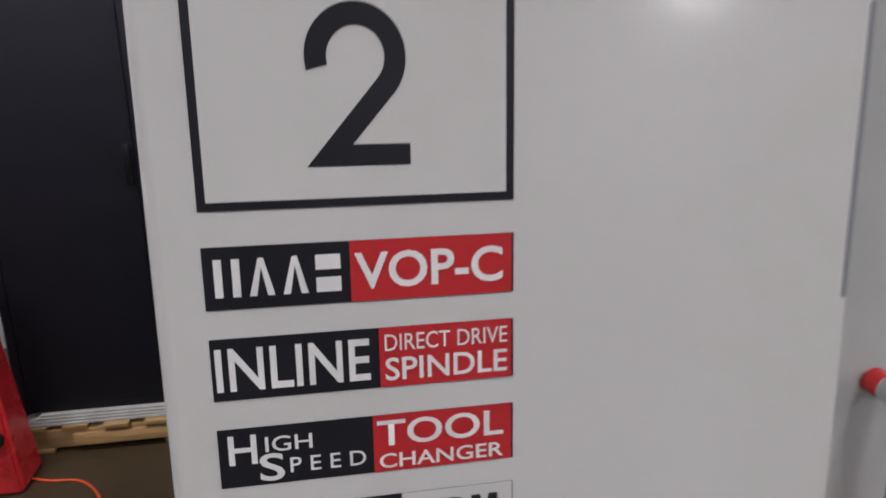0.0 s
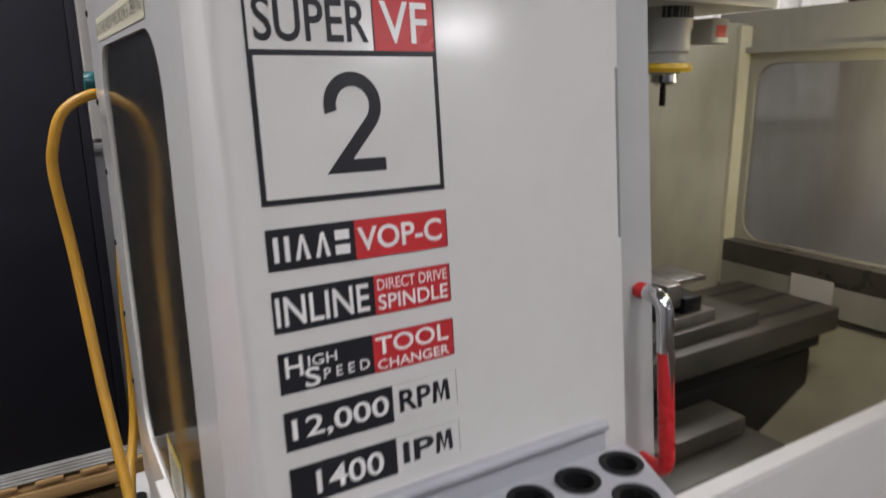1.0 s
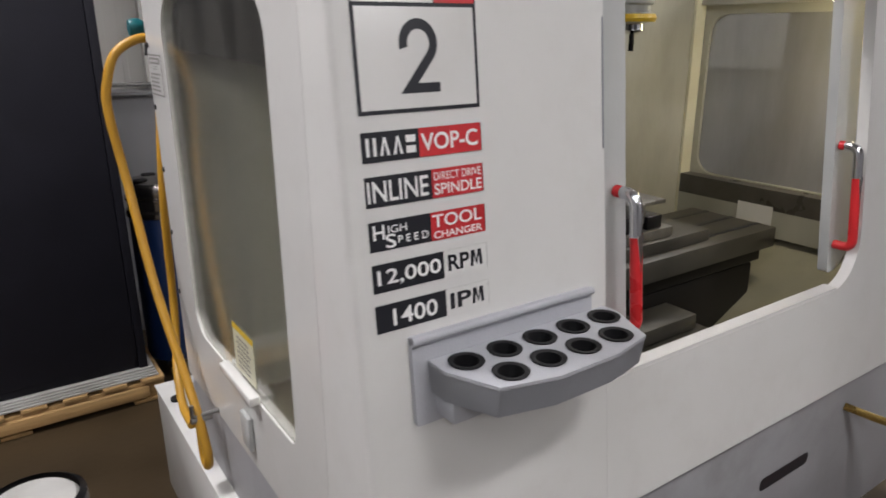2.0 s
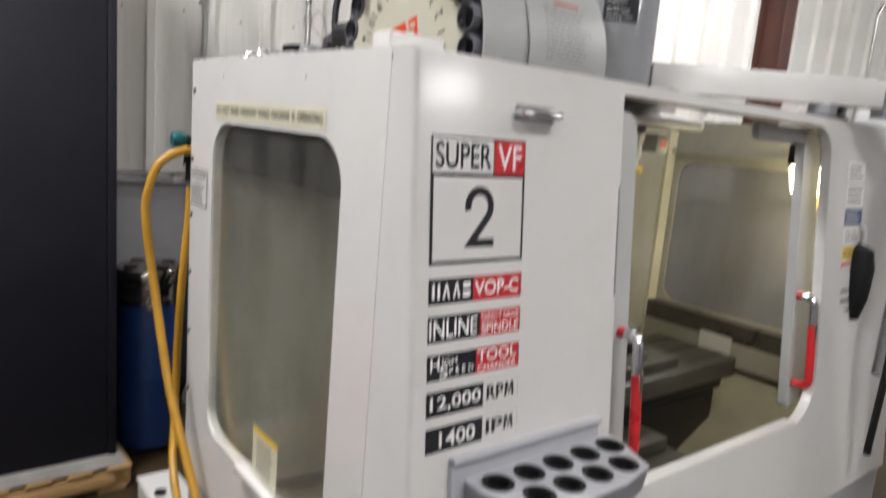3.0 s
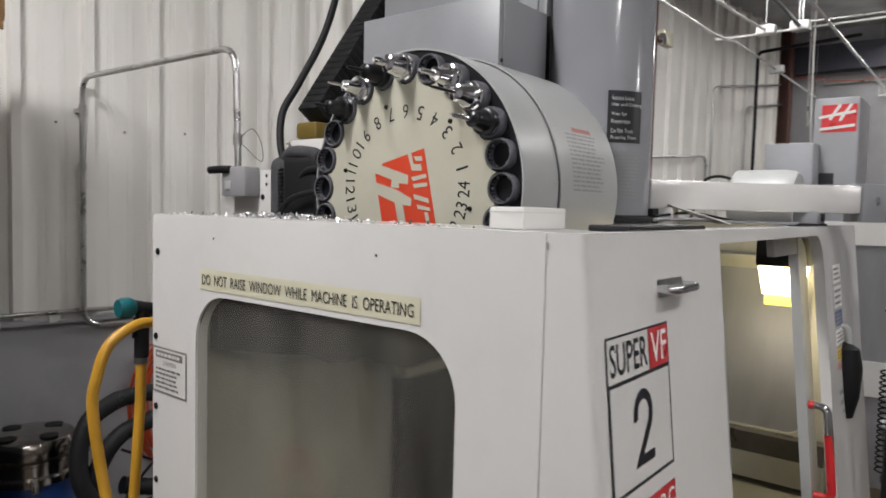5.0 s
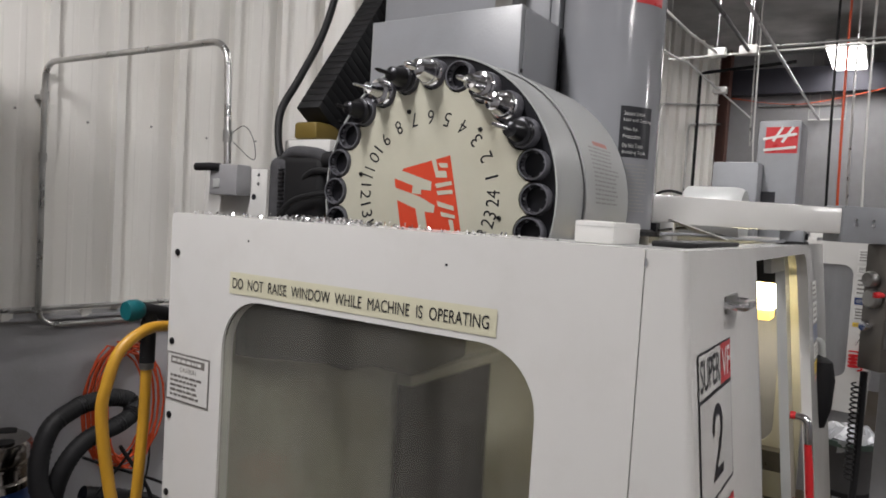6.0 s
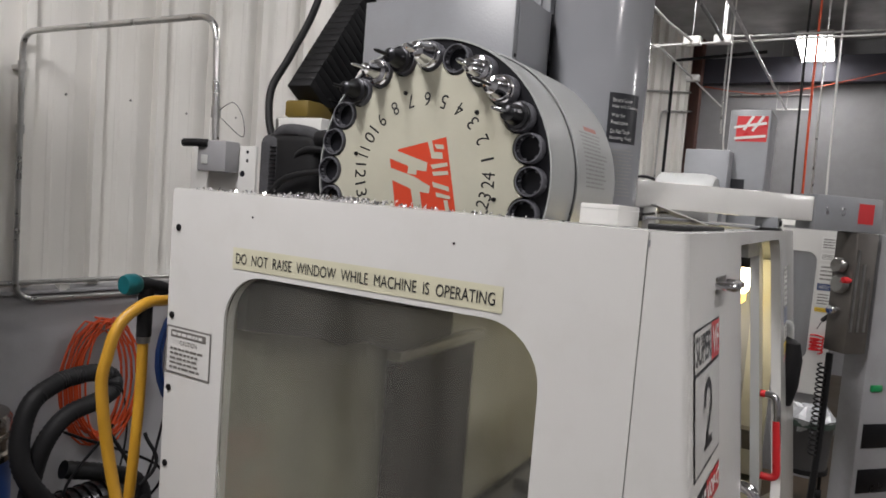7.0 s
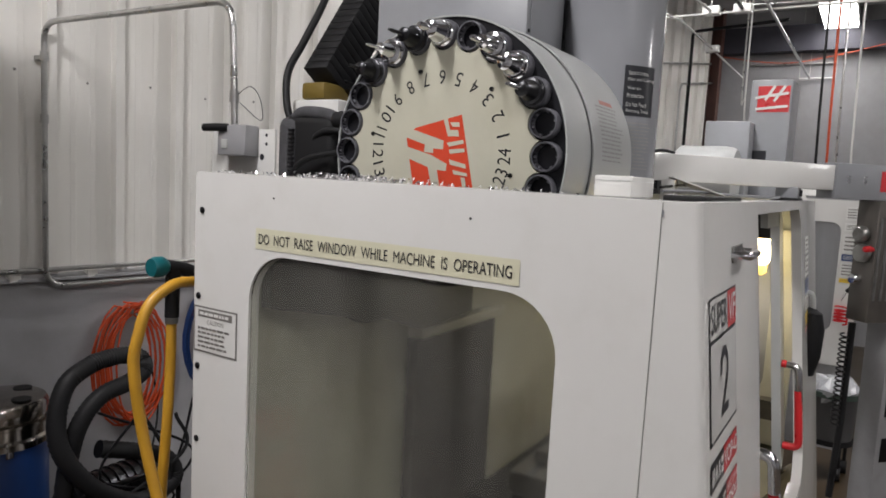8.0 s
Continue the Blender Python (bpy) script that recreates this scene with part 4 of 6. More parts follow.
def tool_holders():
    """Tools that stand in the pots, pointing out of the drum."""
    ang = math.atan2(2.036 - CZ, CY - 0.502)
    kinds = {1: ("dark", 0.10, 0.006, 0.02), 2: ("bright", 0.12, 0.004, 0.022), 3: ("bright", 0.07, 0.006, 0.018), 5: ("bright", 0.06, 0.009, 0.024), 6: ("dark", 0.08, 0.005, 0.02), 7: ("bright", 0.07, 0.004, 0.016), 8: ("dark", 0.06, 0.004, 0.018)}
    for i, (tone, length, rc, rn) in kinds.items():
        a = ang + i * math.pi / 12
        p = face(0.297 * math.cos(a), 0.297 * math.sin(a))
        m = CHROME if tone == "bright" else DARKSTEEL
        t = thing("tool_holder", p, "%s steel tool holder with a cutter in the drum" % ("polished" if tone == "bright" else "dark"), "tool holder", "tools in the drum")
        part("flange", turn([(0.0, 0.01), (0.030, 0.01), (0.0315, 0.004), (0.0315, -0.006), (0.027, -0.009), (0.027, -0.013), (0.0315, -0.016), (0.0315, -0.022), (rn + 0.006, -0.026), (0.0, -0.026)], p, "x", 28), m, t)
        part("nose", turn([(0.0, -0.024), (rn + 0.005, -0.024), (rn, -0.045), (rn * 0.9, -0.066), (rc + 0.004, -0.072), (0.0, -0.072)], p, "x", 24), m, t)
        part("cutter", turn([(0.0, -0.07), (rc, -0.07), (rc, -0.07 - length * 0.55), (rc * 0.6, -0.07 - length * 0.7), (0.0, -0.07 - length * 0.7)], p, "x", 12), CHROME if i % 2 else DARKSTEEL, t)


tool_holders()


def roof_things():
    b = thing("switch_box", (0.1, 0.17, TOP), "small white box on the machine roof", "box")
    part("body", box(0.03, 0.15, 0.142, 0.202, TOP + 0.0005, TOP + 0.033, 0.003), WHITE, b)
    part("lid_line", box(0.0295, 0.1505, 0.1415, 0.2025, TOP + 0.025, TOP + 0.026), LGREY, b)
    rnd = random.Random(5)
    bm = bmesh.new()
    for k in range(340):
        y = rnd.gauss(0.66, 0.08) if k < 230 else rnd.uniform(0.2, 1.05)
        x = rnd.uniform(0.004, 0.05)
        c = Vector((x, y, TOP + 0.001 + rnd.uniform(0, 0.008 if k < 230 else 0.002)))
        q = Euler((rnd.uniform(0, 6), rnd.uniform(0, 6), rnd.uniform(0, 6))).to_matrix()
        w, h = rnd.uniform(0.002, 0.006), rnd.uniform(0.001, 0.002)
        vs = [bm.verts.new(c + q @ Vector((x1, y1, (x1 / w) ** 2 * 0.002))) for x1, y1 in ((-w, -h), (0, -h), (w, -h), (w, h), (0, h), (-w, h))]
        bm.faces.new((vs[0], vs[1], vs[4], vs[5]))
        bm.faces.new((vs[1], vs[2], vs[3], vs[4]))
    for v in bm.verts:
        v.co.z = max(v.co.z, TOP + 0.0006)
    tagged(part("metal_chips", bm, CHROME, smooth=0), "curled bright metal chips on the roof edge", "metal chips", kind="stuff")
    # door switch and clutter on the roof
    s = thing("door_switch", (1.62, 0.08, TOP), "grey door interlock switch on the machine roof", "switch")
    part("body", box(1.56, 1.68, 0.05, 0.12, TOP - 0.001, TOP + 0.045, 0.006), GREY, s)
    part("foot", box(1.55, 1.69, 0.045, 0.13, TOP - 0.002, TOP + 0.008, 0.002), RUBBER, s)
    part("key", turn([(0, -0.008), (0.01, -0.008), (0.012, 0)], (1.62, 0.05, TOP + 0.025), "y", 12), BLACK, s)
    c = thing("cable", (1.3, 0.3, TOP), "thin grey cable lying over the machine roof", "cable")
    part("strand", tube(smooth_path([(1.05, 0.36, TOP + 0.01), (1.2, 0.3, TOP + 0.012), (1.35, 0.22, TOP + 0.006), (1.5, 0.12, TOP + 0.006), (1.6, 0.1, TOP + 0.01)]), 0.005, 8), GREY, c)
    part("strand", tube(smooth_path([(1.1, 0.38, TOP + 0.02), (1.3, 0.34, TOP + 0.03), (1.5, 0.25, TOP + 0.006), (1.75, 0.2, TOP + 0.006)]), 0.004, 8), RUBBER, c)
    w = thing("folded_cover", (1.28, 0.25, TOP), "folded white sheet cover on the machine roof", "cover")
    part("sheet", slab(((1.17, 0.36, TOP + 0.055), (1.27, 0.22, TOP + 0.004), (1.33, 0.28, TOP + 0.004), (1.24, 0.4, TOP + 0.055)), (0, 0, -0.004)), WHITE, w)
    part("stand", box(1.18, 1.23, 0.36, 0.40, TOP - 0.025, TOP + 0.045), WHITE, w)


roof_things()


def pendant():
    """Operator's pendant on its swing arm."""
    A, B = Vector((1.2, 0.45, 0)), Vector((1.715, -0.019, 0))
    d = (B - A).normalized()
    n = Vector((-d.y, d.x, 0))
    t = thing("control_pendant", (1.2, 0.45, 1.95), "white swing arm carrying a grey control pendant", "control pendant")

    def beam(p, q, w, z0, z1, bev=0.004):
        bm = bmesh.new()
        bm_box(bm, 0, (q - p).length, -w, w, z0, z1, bev)
        ang = math.atan2((q - p).y, (q - p).x)
        bmesh.ops.transform(bm, matrix=Matrix.Translation((p.x, p.y, 0)) @ Matrix.Rotation(ang, 4, "Z"), verts=bm.verts[:])
        return bm
    part("arm", beam(A, B, 0.035, 1.926, 2.012), WHITE, t)
    part("arm_foot", box(1.14, 1.26, 0.40, 0.50, 1.884, 1.9255), DARKSTEEL, t)
    E = B + d * 0.30
    br = part("bracket", beam(B + d * 0.002, E, 0.042, 1.90, 2.02, 0.003), GREY, t, "grey end bracket with screws")
    for s in (0.05, 0.12):
        p = B + d * s - n * 0.043
        part("screw", turn([(0, 0.004), (0.006, 0.004), (0.007, 0)], p + Vector((0, 0, 1.975)), "z", 10), CHROME, br)
        bm = turn([(0, -0.004), (0.0065, -0.004), (0.008, 0)], (0, 0, 0), "x", 12)
        bmesh.ops.transform(bm, matrix=Matrix.Translation(B + d * s - n * 0.0425 + Vector((0, 0, 1.96))) @ Matrix.Rotation(math.atan2(n.y, n.x), 4, "Z"), verts=bm.verts[:])
        part("screw", bm, CHROME, br)
    bm = bmesh.new()
    pl = lambda u, v, q=0.0: B + d * u - n * (0.0425 - q) + Vector((0, 0, v))
    quad(bm, pl, 0.19, 0.26, 1.93, 2.0, 0.001)
    part("emblem", bm, RED, br, "red emblem patch", 0)
    # pendant hardware hanging below, seen edge-on
    P = B + d * 0.175
    DULL = mat("dull pendant metal", (0.11, 0.10, 0.09), 0.4, metal=0.3, vary=0.2)
    fr = part("case", beam(P - n * 0.02, P + d * 0.10 - n * 0.02, 0.045, 1.47, 1.8995, 0.006), DULL, t, "dull metal pendant case")

    def stud(z, off, r, m, name, lab):
        bm = turn([(0, -0.035), (r * 0.8, -0.035), (r, -0.028), (r, -0.012), (r * 0.7, -0.01), (r * 0.7, 0.0)], (0, 0, 0), "x", 24)
        bmesh.ops.transform(bm, matrix=Matrix.Translation(P - n * (0.02 + off) + Vector((0, 0, z))) @ Matrix.Rotation(math.atan2(d.y, d.x), 4, "Z"), verts=bm.verts[:])
        part(name, bm, m, fr, lab)
    stud(1.78, 0.0, 0.028, STEEL, "knob", "metal knob")
    stud(1.715, 0.012, 0.032, STEEL, "knob", "metal knob")
    stud(1.62, -0.005, 0.018, CHROME, "knob", "metal knob")
    stud(1.73, 0.035, 0.012, REDPAINT, "stop_button", "red stop button")
    for k in range(3):
        part("bracket_plate", beam(P + d * (0.01 + 0.03 * k) - n * 0.066, P + d * (0.022 + 0.03 * k) - n * 0.066, 0.0015, 1.55, 1.84 - 0.05 * k, 0.0), STEEL, fr)
    op = part("operator_panel", beam(P + d * 0.13, P + d * 0.42, 0.05, 0.75, 1.8995, 0.008), BASEGREY, t, "grey operator panel")
    for z in (1.12, 0.95):
        part("slot", beam(P + d * 0.15 - n * 0.052, P + d * 0.40 - n * 0.052, 0.002, z, z + 0.09, 0.001), DARKSTEEL, op)
    part("green_button", beam(P + d * 0.16 - n * 0.054, P + d * 0.21 - n * 0.054, 0.006, 1.33, 1.355, 0.004), mat("green button plastic", (0.01, 0.22, 0.07), 0.35), op, "green button")
    # coiled lead below it
    pts = []
    base = P - d * 0.02 + Vector((0, 0, 0))
    for k in range(160):
        z = 1.42 - 0.34 * k / 159
        a = k * 0.75
        pts.append(base + Vector((0.013 * math.cos(a), 0.013 * math.sin(a), z)))
    part("coiled_lead", tube(pts, 0.003, 6), RUBBER, t, "black coiled lead")
    part("lead", tube([base + Vector((0.02, -0.02, 1.46)), base + Vector((0.025, -0.02, 1.1)), base + Vector((0.03, -0.01, 0.8))], 0.012, 8), RUBBER, t)


pendant()


# ---- beside the machine, along the long wall ----
def wall_at(x, out=0.0):
    return 3.115 - 0.1317 * x - out


def pallet():
    t = thing("pallet", (-0.5, 2.6, 0), "rough splintered wooden pallet under the storage cabinet", "pallet")
    rnd = random.Random(2)
    for y in (2.225, 2.56, 2.9):
        bm = box(-1.1, 0.12, y, y + 0.045, 0.018, 0.1, 0.004)
        part("stringer", bm, WOOD, t)
    for i in range(8):
        x = -1.1 + i * 0.16
        part("deck_board", box(x, x + 0.1, 2.21 + rnd.uniform(-0.012, 0.008), 2.97, 0.1005, 0.119, 0.003), WOOD, t)
    for x in (-1.1, -0.55, -0.02):
        part("bottom_board", box(x, x + 0.12, 2.218, 2.97, 0.0, 0.0175, 0.003), WOOD, t)
    part("edge_board", box(-0.9, 0.05, 2.204, 2.2245, 0.03, 0.085, 0.006), WOOD, t)
    for k in range(4):
        p = thing("board_sheet", (-0.5, 2.6, 0.119), "white plastic sheet lying on the pallet", "sheet", "sheets on the pallet")
        z = 0.1195 + 0.0095 * k
        part("sheet", box(-1.1 + 0.03 * k + rnd.uniform(-0.02, 0.02), 0.10 - 0.004 * k, 2.225 + 0.009 * k, 2.95, z, z + 0.009, 0.0015), SHEET, p)


def cabinet():
    t = thing("storage_cabinet", (-0.5, 2.55, 0.158), "tall charcoal steel storage cabinet standing on a pallet", "cabinet")
    x0, x1, y0, y1, z0, z1 = -1.10, 0.066, 2.262, 2.82, 0.158, 2.195
    part("body", box(x0, x1, y0 + 0.012, y1, z0, z1, 0.004), CABINET, t)
    part("top_rail", box(x0, x1, y0, y0 + 0.0115, 2.162, z1, 0.002), CABINET, t)
    part("stile", box(0.03, x1, y0, y0 + 0.0115, z0, 2.1615, 0.002), CABINET, t)
    part("stile", box(x0, x0 + 0.035, y0, y0 + 0.0115, z0, 2.1615, 0.002), CABINET, t)
    for a, b in ((x0 + 0.038, -0.537), (-0.533, 0.027)):
        d = part("door", box(a, b, y0 + 0.001, y0 + 0.0115, z0 + 0.04, 2.158, 0.002), CABINET, t)
        xh = -0.56 if b < 0 and a < -0.6 else -0.50
        part("handle", box(xh - 0.012, xh + 0.012, y0 - 0.012, y0 + 0.001, 1.1, 1.25, 0.003), DARKSTEEL, d)
        if a > -0.6:
            for z in (1.22, 1.238, 1.256):
                part("rivet", turn([(0, -0.003), (0.005, -0.003), (0.006, 0)], (-0.394, y0 + 0.001, z), "y", 10), STEEL, d)


def carton(x0, x1, y0, y1, z0, z1, flap, label):
    t = thing("cardboard_box", ((x0 + x1) / 2, (y0 + y1) / 2, z0), label, "cardboard box", "boxes on the cabinet")
    part("carton", box(x0, x1, y0, y1, z0 + 0.0005, z1, 0.004), CARTON, t)
    part("flap", box(x0 - 0.012, x1 + 0.014, y0 - 0.012, y0 + (y1 - y0) * 0.5, z1, z1 + 0.006, 0.002), CARTON, t)
    part("flap", box(x0 - 0.008, x1 + 0.01, y0 - 0.012, y0 - 0.007, z1 - flap, z1 - 0.001, 0.001), CARTON, t)
    fr = lambda u, v, q=0.0: Vector((u, y0 + q, v))
    bm = bmesh.new()
    quad(bm, fr, x0 + 0.004, x0 + 0.03, z0 + 0.015, z1 - flap, 0.001)
    tp = part("tape", bm, TAPE, t, "clear parcel tape with red print", 0)
    bm = bmesh.new()
    quad(bm, fr, x0 + 0.008, x0 + 0.026, z0 + 0.03, z0 + 0.09, 0.0016)
    part("tape_print", bm, RED, tp, smooth=0)
    bm = bmesh.new()
    quad(bm, fr, x0 + 0.03, x1 - 0.06, z0 + 0.012, z0 + 0.028, 0.001)
    part("tape", bm, TAPE, t, "clear parcel tape", 0)


def drum_vacuum():
    t = thing("drum_vacuum", (0.30, 2.62, 0), "blue drum vacuum with a chrome lid", "vacuum cleaner")
    c = (0.30, 2.62, 0)
    part("drum", turn([(0, 0.05), (0.16, 0.05), (0.165, 0.07), (0.165, 0.40), (0.168, 0.41), (0.165, 0.42), (0.165, 0.78), (0.16, 0.79), (0, 0.79)], c, "z", 48), BLUE, t)
    part("collar", turn([(0.162, 0.791), (0.176, 0.795), (0.176, 0.82), (0.166, 0.83), (0.166, 0.87), (0.174, 0.875), (0.174, 0.885), (0.10, 0.888)], c, "z", 48), OLDCHROME, t, "chrome collar")
    part("head", turn([(0.16, 0.886), (0.165, 0.90), (0.165, 0.945), (0.155, 0.96), (0.09, 0.968), (0, 0.968)], c, "z", 48), OLDCHROME, t, "bright steel head")
    for a in (0.3, 1.9, 3.5, 5.0):
        part("knob", turn([(0, 0.966), (0.03, 0.966), (0.034, 0.967), (0.034, 0.9705), (0, 0.9715)], (0.30 + 0.105 * math.cos(a), 2.62 + 0.105 * math.sin(a), 0), "z", 18), RUBBER, t)
    part("latch", box(0.24, 0.27, 2.452, 2.468, 0.77, 0.83, 0.004), CHROME, t)
    for a in (0.8, 2.4, 4.0, 5.5):
        part("caster", turn([(0, -0.012), (0.025, -0.012), (0.025, 0.012), (0, 0.012)], (0.30 + 0.12 * math.cos(a), 2.62 + 0.12 * math.sin(a), 0.025), "y", 16), RUBBER, t)
    pts = smooth_path([(0.36, 2.45, 0.30), (0.40, 2.40, 0.45), (0.425, 2.37, 0.72), (0.456, 2.34, 0.88), (0.534, 2.33, 0.97), (0.655, 2.33, 1.0), (0.725, 2.34, 1.03), (0.735, 2.37, 1.075), (0.67, 2.38, 1.10), (0.58, 2.38, 1.10), (0.51, 2.37, 1.09), (0.412, 2.36, 1.035), (0.369, 2.35, 0.896), (0.393, 2.33, 0.755), (0.515, 2.32, 0.59), (0.70, 2.32, 0.48), (0.88, 2.34, 0.50), (0.86, 2.36, 0.60), (0.73, 2.37, 0.67), (0.56, 2.39, 0.73)], 14)
    part("suction_hose", tube(pts, lambda q: 0.035 + 0.0018 * math.sin(q * 900), 12), RUBBER, t, "black ribbed suction hose")


def air_hose():
    t = thing("air_hose", (0.0, 1.12, 1.6), "coiled yellow air hose hung at the back corner", "hose")
    part("run", tube(smooth_path([(0.05, 1.17, 1.625), (-0.01, 1.16, 1.625), (-0.07, 1.16, 1.588), (-0.098, 1.16, 1.52), (-0.107, 1.16, 1.44), (-0.09, 1.13, 1.24), (-0.075, 1.02, 0.96), (-0.062, 0.90, 0.79), (-0.055, 0.815, 0.68), (-0.05, 0.775, 0.59), (-0.05, 0.765, 0.545), (-0.05, 0.785, 0.52), (-0.05, 0.812, 0.545), (-0.05, 0.812, 0.63)], 10), 0.0125, 12), HOSE, t)
    part("run", tube(smooth_path([(0.045, 1.24, 1.53), (0.04, 1.235, 1.42), (0.025, 1.225, 1.28), (0.015, 1.23, 1.1), (0.012, 1.24, 0.9), (0.0, 1.21, 0.76), (-0.03, 1.12, 0.66), (-0.05, 1.0, 0.60), (-0.052, 0.9, 0.585)], 10), 0.0125, 12), HOSE, t)
    part("hook", tube(bend([(0.005, 0.80, 0.665), (-0.07, 0.80, 0.665), (-0.07, 0.80, 0.70)], 0.01), 0.006, 8), STEEL, t)
    part("clamp", tube([(-0.075, 0.80, 0.655), (-0.02, 0.80, 0.655)], 0.01, 8), STEEL, t)
    g = thing("wash_gun", (0.04, 1.24, 1.6), "black wash gun with a teal nozzle on the hose", "spray gun")
    part("nozzle", turn([(0, -0.04), (0.021, -0.04), (0.025, -0.03), (0.025, -0.012), (0.018, 0.0), (0.0, 0.0)], (0.028, 1.24, 1.655), "x", 20), TEAL, g, "teal plastic nozzle")
    part("body", tube([(0.028, 1.24, 1.655), (0.05, 1.24, 1.65), (0.085, 1.24, 1.642), (0.10, 1.24, 1.635)], 0.017, 12), RUBBER, g)
    part("grip", tube([(0.05, 1.24, 1.645), (0.047, 1.24, 1.59), (0.046, 1.24, 1.53)], 0.017, 12), RUBBER, g)
    part("trigger", tube([(0.03, 1.238, 1.63), (0.024, 1.236, 1.58)], 0.004, 8), DARKSTEEL, g)
    part("hanger", tube([(0.09, 1.24, 1.638), (0.12, 1.2, 1.64), (0.12, 1.098, 1.64)], 0.006, 8), STEEL, g)
    part("collar", turn([(0, -0.015), (0.016, -0.015), (0.016, 0.015), (0, 0.015)], (0.0455, 1.24, 1.53), "z", 14), STEEL, g)


def coolant_tank():
    t = thing("coolant_tank", (0.04, 0.9, 0), "white steel coolant tank along the foot of the machine", "tank")
    part("body", box(-0.035, 0.098, 0.32, 1.5, 0.02, 0.425, 0.006), WHITE, t)
    part("lid", box(-0.04, 0.098, 0.315, 1.505, 0.4255, 0.435, 0.003), WHITE, t)
    part("cap", turn([(0, 0.4355), (0.02, 0.4355), (0.02, 0.445), (0, 0.448)], (0.0, 1.35, 0), "z", 16), RUBBER, t)
    for y in (0.4, 1.4):
        part("foot", box(-0.02, 0.08, y - 0.03, y + 0.03, 0.0, 0.0198), RUBBER, t)


def orange_cord():
    t = thing("extension_cord", (1.03, 2.9, 0.9), "coil of orange cord hung on the wall", "cord")
    rnd = random.Random(9)
    pts = []
    for k in range(12 * 20 + 1):
        a = 2 * math.pi * k / 20
        j = k // 20
        rx, rz = 0.145 + 0.022 * math.sin(j * 2.1), 0.29 + 0.03 * math.cos(j * 1.7)
        x = 1.03 + rx * math.sin(a) + 0.006 * j
        pts.append(Vector((x, wall_at(x, 0.03 + 0.004 * j), 0.875 + rz * math.cos(a))))
    part("coil", tube(pts, 0.005, 8), CABLE_ORANGE, t)
    part("hook", tube([(1.04, wall_at(1.04, 0.0), 1.15), (1.04, wall_at(1.04, 0.09), 1.145), (1.04, wall_at(1.04, 0.09), 1.165)], 0.006, 8), STEEL, t)
    part("tail", tube(smooth_path([(1.15, wall_at(1.15, 0.05), 0.9), (1.2, wall_at(1.2, 0.05), 0.6), (1.05, 2.8, 0.3), (0.9, 2.75, 0.006)]), 0.005, 8), RUBBER, t)


def spare_leads():
    """Small hanks of red and blue lead on the wall behind the machine."""
    for x0, z0, rx, rz, m, lab in ((1.52, 1.06, 0.09, 0.17, CABLE_ORANGE, "small hank of red-orange lead on the wall"), (1.47, 0.94, 0.11, 0.24, BLUE, "hank of blue lead on the wall")):
        t = thing("hank", (x0, wall_at(x0, 0.03), z0), lab, "cord", "hanks on the wall")
        pts = []
        for k in range(7 * 18 + 1):
            a, j = 2 * math.pi * k / 18, k // 18
            x = x0 + (rx + 0.012 * math.sin(j * 2.3)) * math.sin(a)
            pts.append(Vector((x, wall_at(x, 0.025 + 0.005 * j), z0 + (rz + 0.02 * math.cos(j * 1.9)) * math.cos(a))))
        part("coil", tube(pts, 0.005, 6), m, t)
        part("hook", tube([(x0, wall_at(x0, 0.0), z0 + rz + 0.02), (x0, wall_at(x0, 0.07), z0 + rz + 0.015)], 0.006, 8), STEEL, t)


